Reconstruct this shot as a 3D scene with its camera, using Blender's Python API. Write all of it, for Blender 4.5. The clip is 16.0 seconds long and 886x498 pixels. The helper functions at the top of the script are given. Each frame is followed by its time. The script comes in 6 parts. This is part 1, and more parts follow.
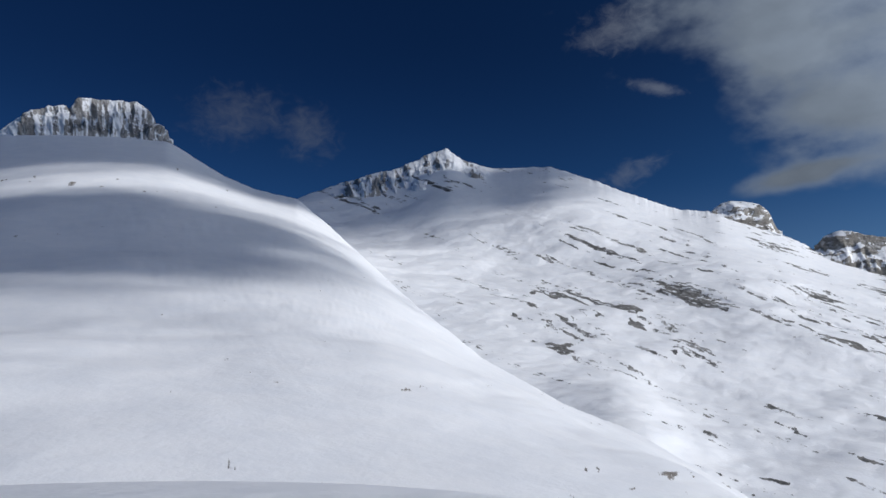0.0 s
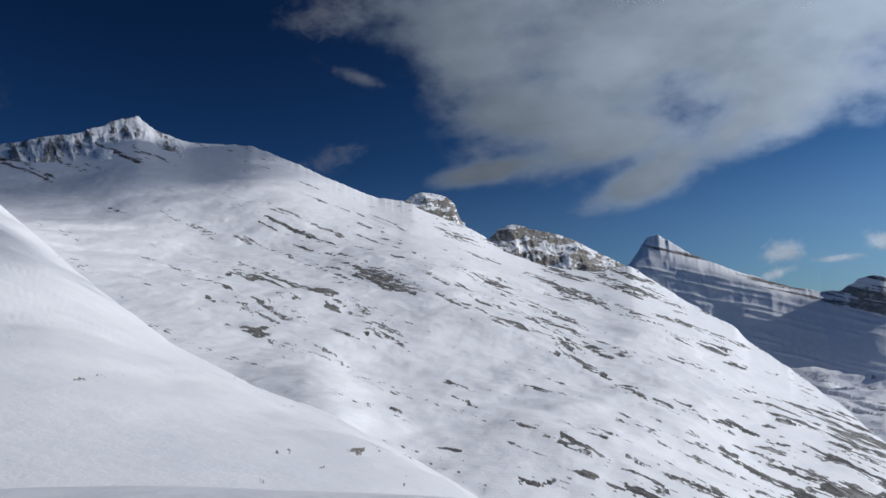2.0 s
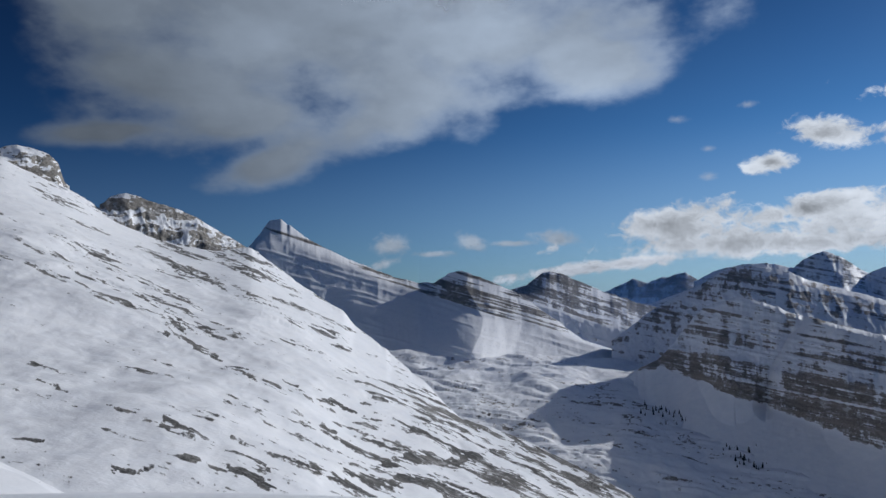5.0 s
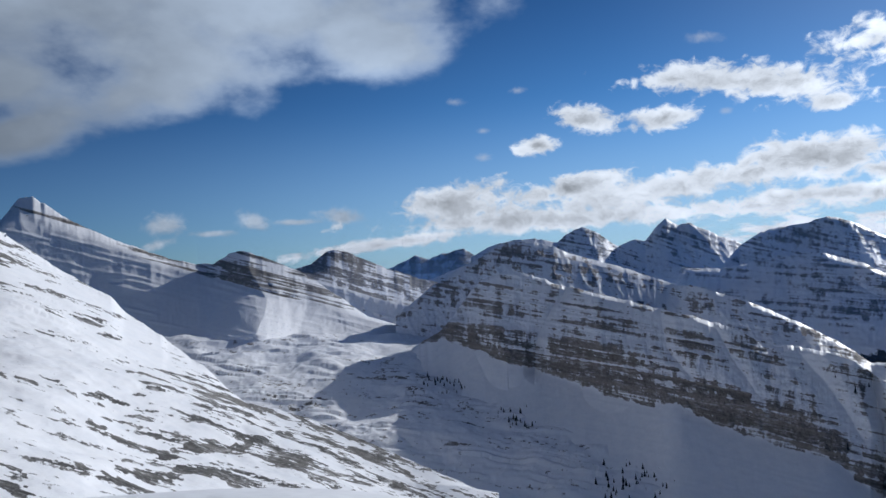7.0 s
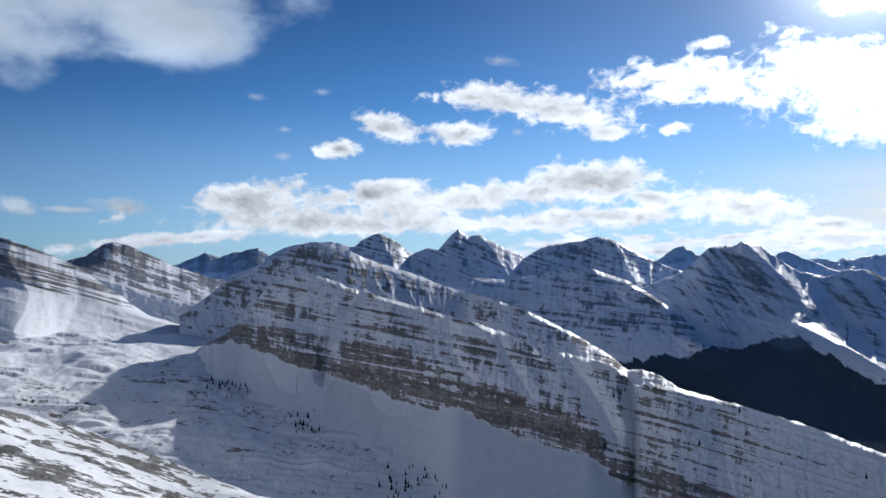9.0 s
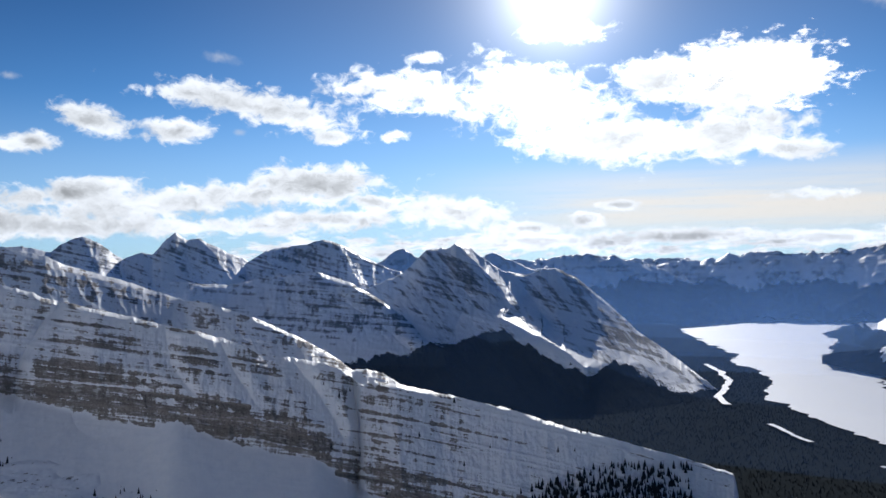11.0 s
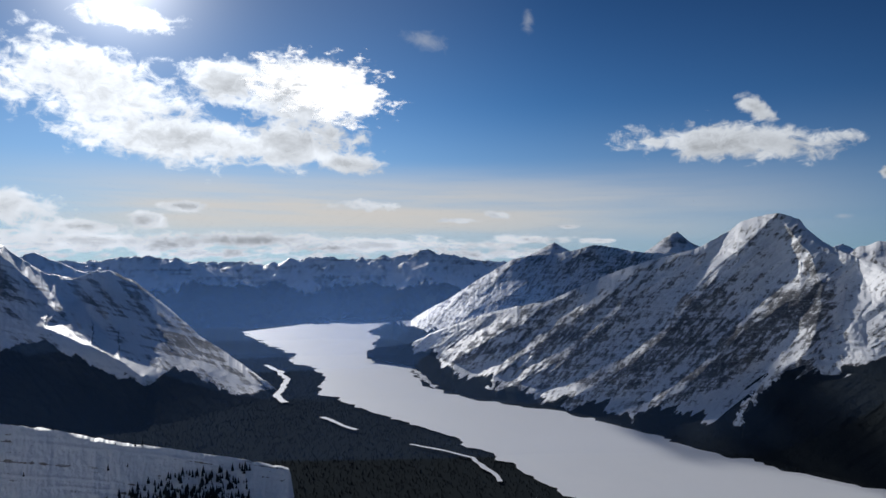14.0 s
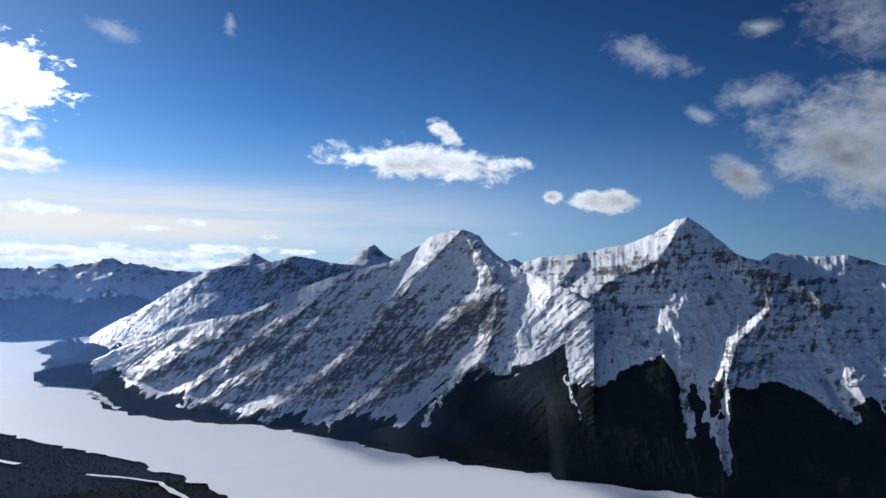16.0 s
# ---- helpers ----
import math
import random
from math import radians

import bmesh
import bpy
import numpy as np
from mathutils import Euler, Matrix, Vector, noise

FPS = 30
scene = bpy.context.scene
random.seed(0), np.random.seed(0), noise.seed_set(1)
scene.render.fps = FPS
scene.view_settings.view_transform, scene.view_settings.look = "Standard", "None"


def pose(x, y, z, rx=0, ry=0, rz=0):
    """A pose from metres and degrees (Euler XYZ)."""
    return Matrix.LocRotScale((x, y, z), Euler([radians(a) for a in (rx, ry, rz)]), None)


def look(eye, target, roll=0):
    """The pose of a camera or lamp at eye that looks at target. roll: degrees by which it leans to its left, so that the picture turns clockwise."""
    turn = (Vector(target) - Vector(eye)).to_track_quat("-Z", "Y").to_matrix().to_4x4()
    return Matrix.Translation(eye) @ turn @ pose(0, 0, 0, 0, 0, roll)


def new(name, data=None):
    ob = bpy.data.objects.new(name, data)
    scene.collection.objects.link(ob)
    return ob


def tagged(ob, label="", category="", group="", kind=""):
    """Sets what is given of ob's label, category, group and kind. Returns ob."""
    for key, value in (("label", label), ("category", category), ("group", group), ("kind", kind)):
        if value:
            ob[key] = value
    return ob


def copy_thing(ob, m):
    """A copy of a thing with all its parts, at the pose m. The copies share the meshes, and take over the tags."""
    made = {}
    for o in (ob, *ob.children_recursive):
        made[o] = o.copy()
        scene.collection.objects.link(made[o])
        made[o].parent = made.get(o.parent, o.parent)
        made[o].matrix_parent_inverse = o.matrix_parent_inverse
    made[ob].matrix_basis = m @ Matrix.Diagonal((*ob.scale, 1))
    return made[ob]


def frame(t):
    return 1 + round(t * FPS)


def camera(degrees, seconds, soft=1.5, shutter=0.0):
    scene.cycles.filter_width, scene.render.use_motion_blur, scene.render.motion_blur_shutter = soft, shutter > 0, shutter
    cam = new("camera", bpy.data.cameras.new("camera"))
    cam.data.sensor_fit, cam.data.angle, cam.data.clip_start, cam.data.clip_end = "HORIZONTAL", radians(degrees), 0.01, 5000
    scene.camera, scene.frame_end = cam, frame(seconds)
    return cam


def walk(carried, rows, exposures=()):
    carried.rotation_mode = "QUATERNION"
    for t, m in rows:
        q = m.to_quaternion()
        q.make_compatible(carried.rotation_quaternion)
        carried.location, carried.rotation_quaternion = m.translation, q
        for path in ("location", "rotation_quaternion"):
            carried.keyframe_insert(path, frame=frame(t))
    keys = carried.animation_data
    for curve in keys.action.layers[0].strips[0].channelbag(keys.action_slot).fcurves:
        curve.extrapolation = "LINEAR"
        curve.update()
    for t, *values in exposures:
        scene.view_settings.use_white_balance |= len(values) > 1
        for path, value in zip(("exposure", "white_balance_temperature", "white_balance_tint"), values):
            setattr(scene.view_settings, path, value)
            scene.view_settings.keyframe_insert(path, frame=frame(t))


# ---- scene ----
cam = camera(61.94, 16.0)
PATH = [
    (0.0, pose(0, 0, 1.6, 98.50, 2.75, 0.41)),
    (0.5, pose(0, 0, 1.6, 98.20, 3.91, -4.55)),
    (1.0, pose(0, 0, 1.6, 97.94, 5.20, -7.58)),
    (1.5, pose(0, 0, 1.6, 96.82, 3.45, -14.60)),
    (2.0, pose(0, 0, 1.6, 95.89, 3.52, -22.75)),
    (2.5, pose(0, 0, 1.6, 94.94, 3.50, -28.45)),
    (3.0, pose(0, 0, 1.6, 94.36, 3.60, -32.47)),
    (3.5, pose(0, 0, 1.6, 94.03, 3.54, -37.43)),
    (4.0, pose(0, 0, 1.6, 93.83, 2.68, -42.82)),
    (6.5, pose(0, 0, 1.6, 91.80, 1.57, -64.02)),
    (7, pose(0, 0, 1.6, 91.09, 2.48, -68.38)),
    (7.5, pose(0, 0, 1.6, 90.60, 2.20, -71.54)),
    (8, pose(0, 0, 1.6, 90.66, 1.29, -75.86)),
    (10.5, pose(0, 0, 1.6, 91.33, -0.05, -98.69)),
    (11.0, pose(0, 0, 1.6, 91.27, 0.62, -105.22)),
    (11.5, pose(0, 0, 1.6, 91.75, 0.43, -110.99)),
    (12.0, pose(0, 0, 1.6, 91.89, 0.57, -116.54)),
    (12.5, pose(0, 0, 1.6, 91.92, 0.81, -121.80)),
    (13.0, pose(0, 0, 1.6, 91.89, 0.60, -127.10)),
    (13.5, pose(0, 0, 1.6, 91.92, 1.22, -132.73)),
    (14.0, pose(0, 0, 1.6, 91.38, -0.07, -138.12)),
    (14.5, pose(0, 0, 1.6, 90.88, -0.25, -143.11)),
    (15.0, pose(0, 0, 1.6, 92.29, 1.82, -147.35)),
    (15.5, pose(0, 0, 1.6, 92.34, 1.19, -154.63)),
    (16.0, pose(0, 0, 1.6, 92.32, -0.30, -161.09)),
]
walk(cam, PATH, [(0, -0.3, 6050, 10), (2.0, -0.48, 6050, 10), (4.0, -0.68, 6050, 10), (7.0, -0.42, 5950, 10), (10.5, -0.08, 6250, 10), (12.0, -0.3, 6300, 10), (13.0, -0.46, 6300, 10), (14.5, -0.64, 6250, 10), (16.0, -0.05, 6000, 10)])

# ---- world, sun, exposure ----
EYE = 1.6
LAKE = -270.0
SUN_AZ, SUN_EL = 114.0, 20.5

world = bpy.data.worlds.new("winter_sky")
scene.world = world
world.use_nodes = True
wt = world.node_tree
for n in list(wt.nodes):
    wt.nodes.remove(n)


def wnode(kind, **settings):
    n = wt.nodes.new(kind)
    for key, value in settings.items():
        setattr(n, key, value)
    return n


def wplug(socket, value):
    if isinstance(value, bpy.types.NodeSocket):
        wt.links.new(value, socket)
    else:
        socket.default_value = value


def wmath(op, a, b=0.0, c=0.0, clamp=False):
    n = wnode("ShaderNodeMath", operation=op, use_clamp=clamp)
    for s, v in zip(n.inputs, (a, b, c)):
        wplug(s, v)
    return n.outputs[0]


def wramp(v, lo, hi, a=0.0, b=1.0):
    n = wnode("ShaderNodeMapRange", interpolation_type="SMOOTHSTEP")
    for s, x in zip(n.inputs, (v, lo, hi, a, b)):
        wplug(s, x)
    return n.outputs[0]


def wmix(f, a, b, how="MIX"):
    n = wnode("ShaderNodeMix", data_type="RGBA", blend_type=how)
    wplug(n.inputs[0], f)
    wplug(n.inputs[6], a)
    wplug(n.inputs[7], b)
    return n.outputs[2]


def wnoise(vec, scale, detail, rough=0.55, distort=0.0):
    n = wnode("ShaderNodeTexNoise")
    wplug(n.inputs["Vector"], vec)
    n.inputs["Scale"].default_value = scale
    n.inputs["Detail"].default_value = detail
    n.inputs["Roughness"].default_value = rough
    n.inputs["Distortion"].default_value = distort
    return n.outputs[0]


sky = wnode("ShaderNodeTexSky", sky_type="NISHITA", sun_disc=False, sun_elevation=radians(SUN_EL), sun_rotation=radians(SUN_AZ),
            altitude=2600, air_density=1.0, dust_density=0.25, ozone_density=3.0)
coord = wnode("ShaderNodeTexCoord").outputs["Generated"]
sep = wnode("ShaderNodeSeparateXYZ")
wplug(sep.inputs[0], coord)
az = wmath("DEGREES", wmath("ARCTAN2", sep.outputs[0], sep.outputs[1]))
az = wmath("WRAP", az, 260.0, -100.0)
el = wmath("DEGREES", wmath("ARCSINE", sep.outputs[2]))
comb = wnode("ShaderNodeCombineXYZ")
wplug(comb.inputs[0], az)
wplug(comb.inputs[1], el)
flat = comb.outputs[0]

SKY_STRENGTH = 0.1
# clouds: bearing, elevation, half width, half height (degrees) and tilt of the puffs that make them up
GREY = [(40.9, 19.4, 16.7, 6.14, 0), (53.3, 19, 14.9, 5.26, 0), (62.8, 17.2, 6.17, 3.29, 10), (32.8, 15.4, 8.35, 3.73, 0), (28, 11.8, 6.26, 1.05, -8), (39.1, 10.1, 5.32, 1.97, -25), (26.6, 20.8, 4.73, 3.95, 0), (46.2, 26.2, 29.29, 8.33, 0), (48.7, 14.4, 8.09, 2.63, -20), (36.2, 12.8, 7.53, 1.97, -10)]
GREY_EAST = [(190.0, 8.6, 5.6, 3.2, 28), (182.9, 7.4, 2.2, 1.2, 35), (193.3, 11.2, 4.6, 2.4, 10)]
WISPS = [(-15.7, 18.8, 3.87, 1.97, -10), (-10.3, 17.9, 2.68, 2.19, 20), (14.6, 13.2, 2.97, 1.05, -15), (14.7, 23.8, 3.64, 1.75, -10), (17.3, 19.2, 2.14, 0.53, 20)]
FAINT = [(47.9, 3.6, 1.5, 0.95, 0), (54.2, 3.7, 1.3, 0.7, 20), (60.9, 3.9, 2.2, 0.7, 5), (47.3, 2.2, 1.4, 0.5, -20), (57.2, 3.6, 2.0, 0.3, 0), (51, 2.9, 1.6, 0.25, 0)]
PUFFS = [(76, 8.7, 1.53, 0.79, 0), (79.6, 10.4, 2.57, 1.05, 12), (85.6, 10, 3.1, 0.88, -5)]
THIN_WEST = [(71.9, 8, 0.78, 0.31, 0), (74.7, 12.9, 0.7, 0.26, 0), (88.4, 15.4, 1.52, 0.44, 10), (89.8, 10, 0.58, 0.31, 0), (69.9, 12.3, 0.89, 0.35, 0), (72, 10, 0.61, 0.26, 0)]
THIN_EAST = [(176.4, 16.5, 3.41, 1.14, 20), (191.1, 17.1, 4.15, 2.46, 20), (184.6, 13.1, 2.65, 1.32, 0), (184.5, 17.7, 1.55, 0.7, 0), (144.7, 18.4, 0.51, 1.05, 0), (136.6, 17.1, 1.91, 0.79, 10), (166.6, 3.5, 0.61, 0.18, 0), (180.4, 12, 1.2, 0.61, 30)]
SUNNY = [(91.5, 11.9, 8.38, 1.4, 8), (102, 13.4, 5.84, 1.84, 0), (111.9, 12.3, 7.23, 3.16, 10), (118.4, 9.5, 9.86, 2.11, 5), (121.5, 13.6, 2.69, 1.75, 0), (126.9, 13.2, 3.69, 3.07, 20), (125.8, 9.2, 6.35, 1.67, 0), (96.7, 9.9, 1.78, 0.7, 0), (104, 15.8, 2.17, 0.57, 0), (114.8, 17.3, 3.39, 0.96, 0), (101.6, 10.1, 1.33, 0.61, 0), (86.4, 12.7, 3.44, 0.7, 0), (130.8, 7.9, 2.87, 0.88, 10)]
BANK = [(85.4, 4.8, 12.85, 1.4, -6), (95.7, 6.2, 5.48, 1.67, 0), (68.8, 4.7, 4.77, 1.4, -8), (76.6, 3.1, 14.49, 1.05, 0), (63.6, 1.6, 8.38, 0.61, -6), (91.6, 3.1, 8.15, 0.88, 0), (100.1, 4.9, 2.2, 0.7, 10), (78.9, 5.4, 5.27, 1.05, -10)]
BANK_LOW = [(106.4, 4.2, 4.75, 1.4, 8), (111.9, 2.8, 4.58, 0.61, 0), (116.2, 3.3, 1.44, 0.61, 0), (118.9, 4.4, 1.55, 0.44, 0), (113.1, 1.8, 10.7, 0.61, 0), (95, 3.6, 7.88, 0.7, 0), (123.9, 1.9, 5.74, 0.53, 0), (78.3, 2.9, 9.65, 0.88, 0), (69.6, 4.2, 3.7, 1.75, 0)]
LENS = [(131.6, 4.7, 2.64, 0.53, 0), (139.4, 3.6, 2.17, 0.31, 0), (142.2, 4, 1.28, 0.35, 10), (118.5, 4.4, 1.65, 0.44, 0), (133, 1.7, 4.39, 0.53, 0), (124.8, 2, 6.46, 0.57, 0), (144.7, 2.1, 2.94, 0.44, 0), (147.7, 3.1, 0.9, 0.18, 0), (150.1, 2, 1.6, 0.26, 0)]
EASTERN = [(160, 9, 7.1, 1.49, 4), (161.3, 11.2, 1.79, 0.79, 38), (173.5, 6, 2.31, 0.88, 8), (169.4, 6.3, 0.78, 0.48, 0)]

def puffs(lists, blend=0.35):
    best = None
    for a, e, sa, se, tilt in sum(lists, []):
        n = wnode("ShaderNodeMapping", vector_type="TEXTURE")
        here = flat
        if best is not None:
            # one puff after the other keeps the shader small
            turn = wnode("ShaderNodeVectorMath", operation="MULTIPLY_ADD")
            wplug(turn.inputs[0], best)
            turn.inputs[1].default_value = (1e-7, 0, 0)
            wplug(turn.inputs[2], flat)
            here = turn.outputs[0]
        wplug(n.inputs["Vector"], here)
        n.inputs["Location"].default_value = (a, e, 0)
        n.inputs["Rotation"].default_value = (0, 0, radians(-tilt))
        n.inputs["Scale"].default_value = (sa, se, 1)
        v = wnode("ShaderNodeVectorMath", operation="LENGTH")
        wplug(v.inputs[0], n.outputs[0])
        best = v.outputs["Value"] if best is None else wmath("SMOOTH_MIN", best, v.outputs["Value"], blend)
    return wmath("SUBTRACT", 1.0, best)


def wscaled(vec, s, shift=(0, 0, 0)):
    n = wnode("ShaderNodeVectorMath", operation="MULTIPLY_ADD")
    wplug(n.inputs[0], vec)
    n.inputs[1].default_value = s
    n.inputs[2].default_value = shift
    return n.outputs[0]


# angle from the sun
toward = wnode("ShaderNodeVectorMath", operation="DOT_PRODUCT")
wplug(toward.inputs[0], coord)
toward.inputs[1].default_value = (math.sin(radians(SUN_AZ)) * math.cos(radians(SUN_EL)), math.cos(radians(SUN_AZ)) * math.cos(radians(SUN_EL)), math.sin(radians(SUN_EL)))
off = wmath("DEGREES", wmath("ARCCOSINE", toward.outputs["Value"]))

clear = wmix(1.0, sky.outputs[0], (0.5, 0.8, 1.0, 1), "MULTIPLY")
depth = wmath("MULTIPLY", wramp(off, 15.0, 105.0, 1.2, 0.38), wramp(el, 4.0, 25.0, 1.0, 0.52))
depth = wmath("MULTIPLY", depth, wramp(az, 126.0, 155.0, 1.0, 0.82))
# the sky opens again overhead and behind
open_sky = wmath("MAXIMUM", wmath("MAXIMUM", wramp(az, 200.0, 240.0), wramp(az, -75.0, -38.0, 1.0, 0.0)), wramp(el, 31.0, 52.0))
depth = wmath("MULTIPLY_ADD", wmath("SUBTRACT", 0.8, depth), wmath("MULTIPLY", open_sky, 0.6), depth)
deep = wnode("ShaderNodeCombineColor")
for k, p in enumerate((1.32, 1.12, 0.9)):
    wplug(deep.inputs[k], wmath("POWER", depth, p))
clear = wmix(1.0, clear, deep.outputs[0], "MULTIPLY")
# paler air towards the horizon on the sunny side
pale = wmath("MULTIPLY", wramp(el, 0.5, 13.0, 0.6, 0.0), wramp(off, 22.0, 80.0, 1.0, 0.2))
clear = wmix(pale, clear, tuple(v / SKY_STRENGTH for v in (0.55, 0.68, 0.84)) + (1,))

billow = wnoise(wscaled(flat, (0.24, 0.4, 1)), 1.0, 7.0, 0.58)
billow_lit = wnoise(wscaled(flat, (0.24, 0.4, 1), (0.0, 0.35, 0.0)), 1.0, 7.0, 0.58)
broad = wnoise(wscaled(flat, (0.07, 0.12, 1)), 1.0, 3.0, 0.5)
curl = wmath("MULTIPLY_ADD", wmath("SUBTRACT", billow, 0.5), 2.3, wmath("MULTIPLY", wmath("SUBTRACT", broad, 0.5), 0.9))
relief = wmath("MULTIPLY", wmath("SUBTRACT", billow, billow_lit), 3.0)

tuft = wnoise(wscaled(flat, (0.8, 1.1, 1)), 1.0, 5.0, 0.62, 0.6)
# heavy grey cloud, away from the sun
soft = wnoise(wscaled(flat, (0.13, 0.2, 1)), 1.0, 4.0, 0.5)
grey_d = wmath("ADD", puffs([GREY], 0.9), wmath("MULTIPLY_ADD", wmath("SUBTRACT", soft, 0.5), 1.5, wmath("MULTIPLY_ADD", curl, 0.3, -0.1)))
grey_a = wramp(grey_d, -0.25, 0.6)
haze_n = wnoise(wscaled(flat, (0.06, 0.13, 1), (5.0, 2.0, 0.0)), 1.0, 4.0, 0.5)
grey_v = wmath("ADD", wramp(grey_d, 0.05, 0.5, 0.92, 0.66), wmath("MULTIPLY_ADD", wmath("SUBTRACT", haze_n, 0.5), 0.9, wmath("MULTIPLY", relief, 0.05)))
grey_v = wmath("MULTIPLY", grey_v, wramp(off, 45.0, 95.0, 1.05, 0.27))
# a ragged grey cloud over the eastern peaks
east_d = wmath("ADD", puffs([GREY_EAST], 0.6), wmath("MULTIPLY_ADD", wmath("SUBTRACT", tuft, 0.5), 1.0, wmath("MULTIPLY", curl, 0.7)))
east_a = wramp(east_d, -0.2, 0.7, 0.0, 0.92)
east_v = wmath("ADD", wramp(east_d, 0.0, 1.0, 0.5, 0.3), wmath("MULTIPLY", relief, 0.2))
# thin wisps
wisp_d = wmath("ADD", puffs([WISPS, THIN_WEST, THIN_EAST]), wmath("MULTIPLY_ADD", wmath("SUBTRACT", tuft, 0.5), 1.8, wmath("MULTIPLY", curl, 0.6)))
wisp_a = wmath("MULTIPLY", wramp(wisp_d, -0.2, 1.3, 0.0, 0.5), wramp(off, 65.0, 100.0, 1.0, 0.55))
# small loose puffs, soft at the rim
faint_d = wmath("ADD", puffs([FAINT]), wmath("MULTIPLY_ADD", wmath("SUBTRACT", tuft, 0.5), 1.6, wmath("MULTIPLY", curl, 0.5)))
faint_a = wramp(faint_d, -0.15, 0.9, 0.0, 0.85)
# bright heaps
white_d = wmath("ADD", puffs([PUFFS, SUNNY, BANK, BANK_LOW, LENS, EASTERN]), wmath("MULTIPLY_ADD", wmath("SUBTRACT", tuft, 0.5), 1.5, wmath("MULTIPLY", curl, 0.85)))
low = wmath("MULTIPLY", wramp(el, -1.0, 1.2), wramp(el, 1.4, 4.2, 1.0, 0.0))
low = wmath("MULTIPLY", low, wmath("MULTIPLY", wramp(az, 78.0, 95.0), wramp(az, 138.0, 170.0, 1.0, 0.0)))
rows_ = wnoise(wscaled(flat, (0.45, 1.6, 1)), 1.0, 5.0, 0.6)
low_d = wmath("ADD", wmath("SUBTRACT", low, 1.0), wmath("MULTIPLY", low, wmath("MULTIPLY_ADD", wmath("SUBTRACT", rows_, 0.5), 4.0, 0.35)))
white_d = wmath("MAXIMUM", white_d, low_d)
white_a = wramp(white_d, -0.1, 0.45)
base_d = wmath("MULTIPLY_ADD", wmath("SUBTRACT", broad, 0.5), 1.6, white_d)
white_v = wmath("ADD", wramp(base_d, 0.45, 1.2, 1.0, 0.62), wmath("MULTIPLY", relief, 0.42))
white_v = wmath("MULTIPLY", white_v, wmath("ADD", wramp(off, 25.0, 80.0, 1.05, 0.62), wramp(off, 4.0, 24.0, 0.5, 0.0)))
white_v = wmath("MAXIMUM", white_v, 0.25)
# pale high veil low over the lake
veil = wmath("MULTIPLY", wramp(el, 0.0, 4.0), wramp(el, 4.5, 8.5, 1.0, 0.0))
veil = wmath("MULTIPLY", veil, wmath("MULTIPLY", wramp(az, 98.0, 122.0), wramp(az, 134.0, 176.0, 1.0, 0.0)))
streak = wnoise(wscaled(flat, (0.05, 0.7, 1)), 1.0, 5.0, 0.55)
veil = wmath("MULTIPLY", veil, wramp(streak, 0.25, 0.6, 0.45, 0.9))


def lit(value, tint):
    n = wnode("ShaderNodeVectorMath", operation="SCALE")
    n.inputs[0].default_value = tint
    wplug(n.inputs["Scale"], wmath("MULTIPLY", value, 1.0 / SKY_STRENGTH))
    return n.outputs[0]


air = wmix(veil, clear, tuple(v / SKY_STRENGTH for v in (0.95, 0.88, 0.79)) + (1,))
air = wmix(wisp_a, air, lit(wramp(off, 50.0, 110.0, 0.75, 0.2), (0.92, 0.97, 1.06)))
air = wmix(faint_a, air, lit(wmath("MULTIPLY_ADD", relief, 0.3, 0.62), (0.86, 0.96, 1.08)))
air = wmix(grey_a, air, lit(grey_v, (0.8, 0.93, 1.1)))
air = wmix(east_a, air, lit(east_v, (0.88, 0.96, 1.07)))
air = wmix(white_a, air, lit(white_v, (0.94, 0.98, 1.03)))
# bright air round the sun
glow = wmath("ADD", wmath("MULTIPLY", wmath("EXPONENT", wmath("MULTIPLY", off, -0.42)), 3.6), wramp(off, 4.0, 34.0, 0.09, 0.0))
air = wmix(1.0, air, lit(glow, (1.0, 0.98, 0.94)), "ADD")

background = wnode("ShaderNodeBackground")
background.inputs["Strength"].default_value = SKY_STRENGTH
wplug(background.inputs["Color"], air)
out = wnode("ShaderNodeOutputWorld")
wplug(out.inputs["Surface"], background.outputs[0])

sun = new("sun", bpy.data.lights.new("sun", "SUN"))
sun.data.energy, sun.data.angle, sun.data.color = 5.0, radians(0.5), (1.0, 0.95, 0.88)
_sa, _se = radians(SUN_AZ), radians(SUN_EL)
SUN_WAY = Vector((math.sin(_sa) * math.cos(_se), math.cos(_sa) * math.cos(_se), math.sin(_se)))
sun.matrix_world = look(SUN_WAY * 3000, (0, 0, 0))

# ---- materials ----


def material(name):
    m = bpy.data.materials.new(name)
    m.use_nodes = True
    return m


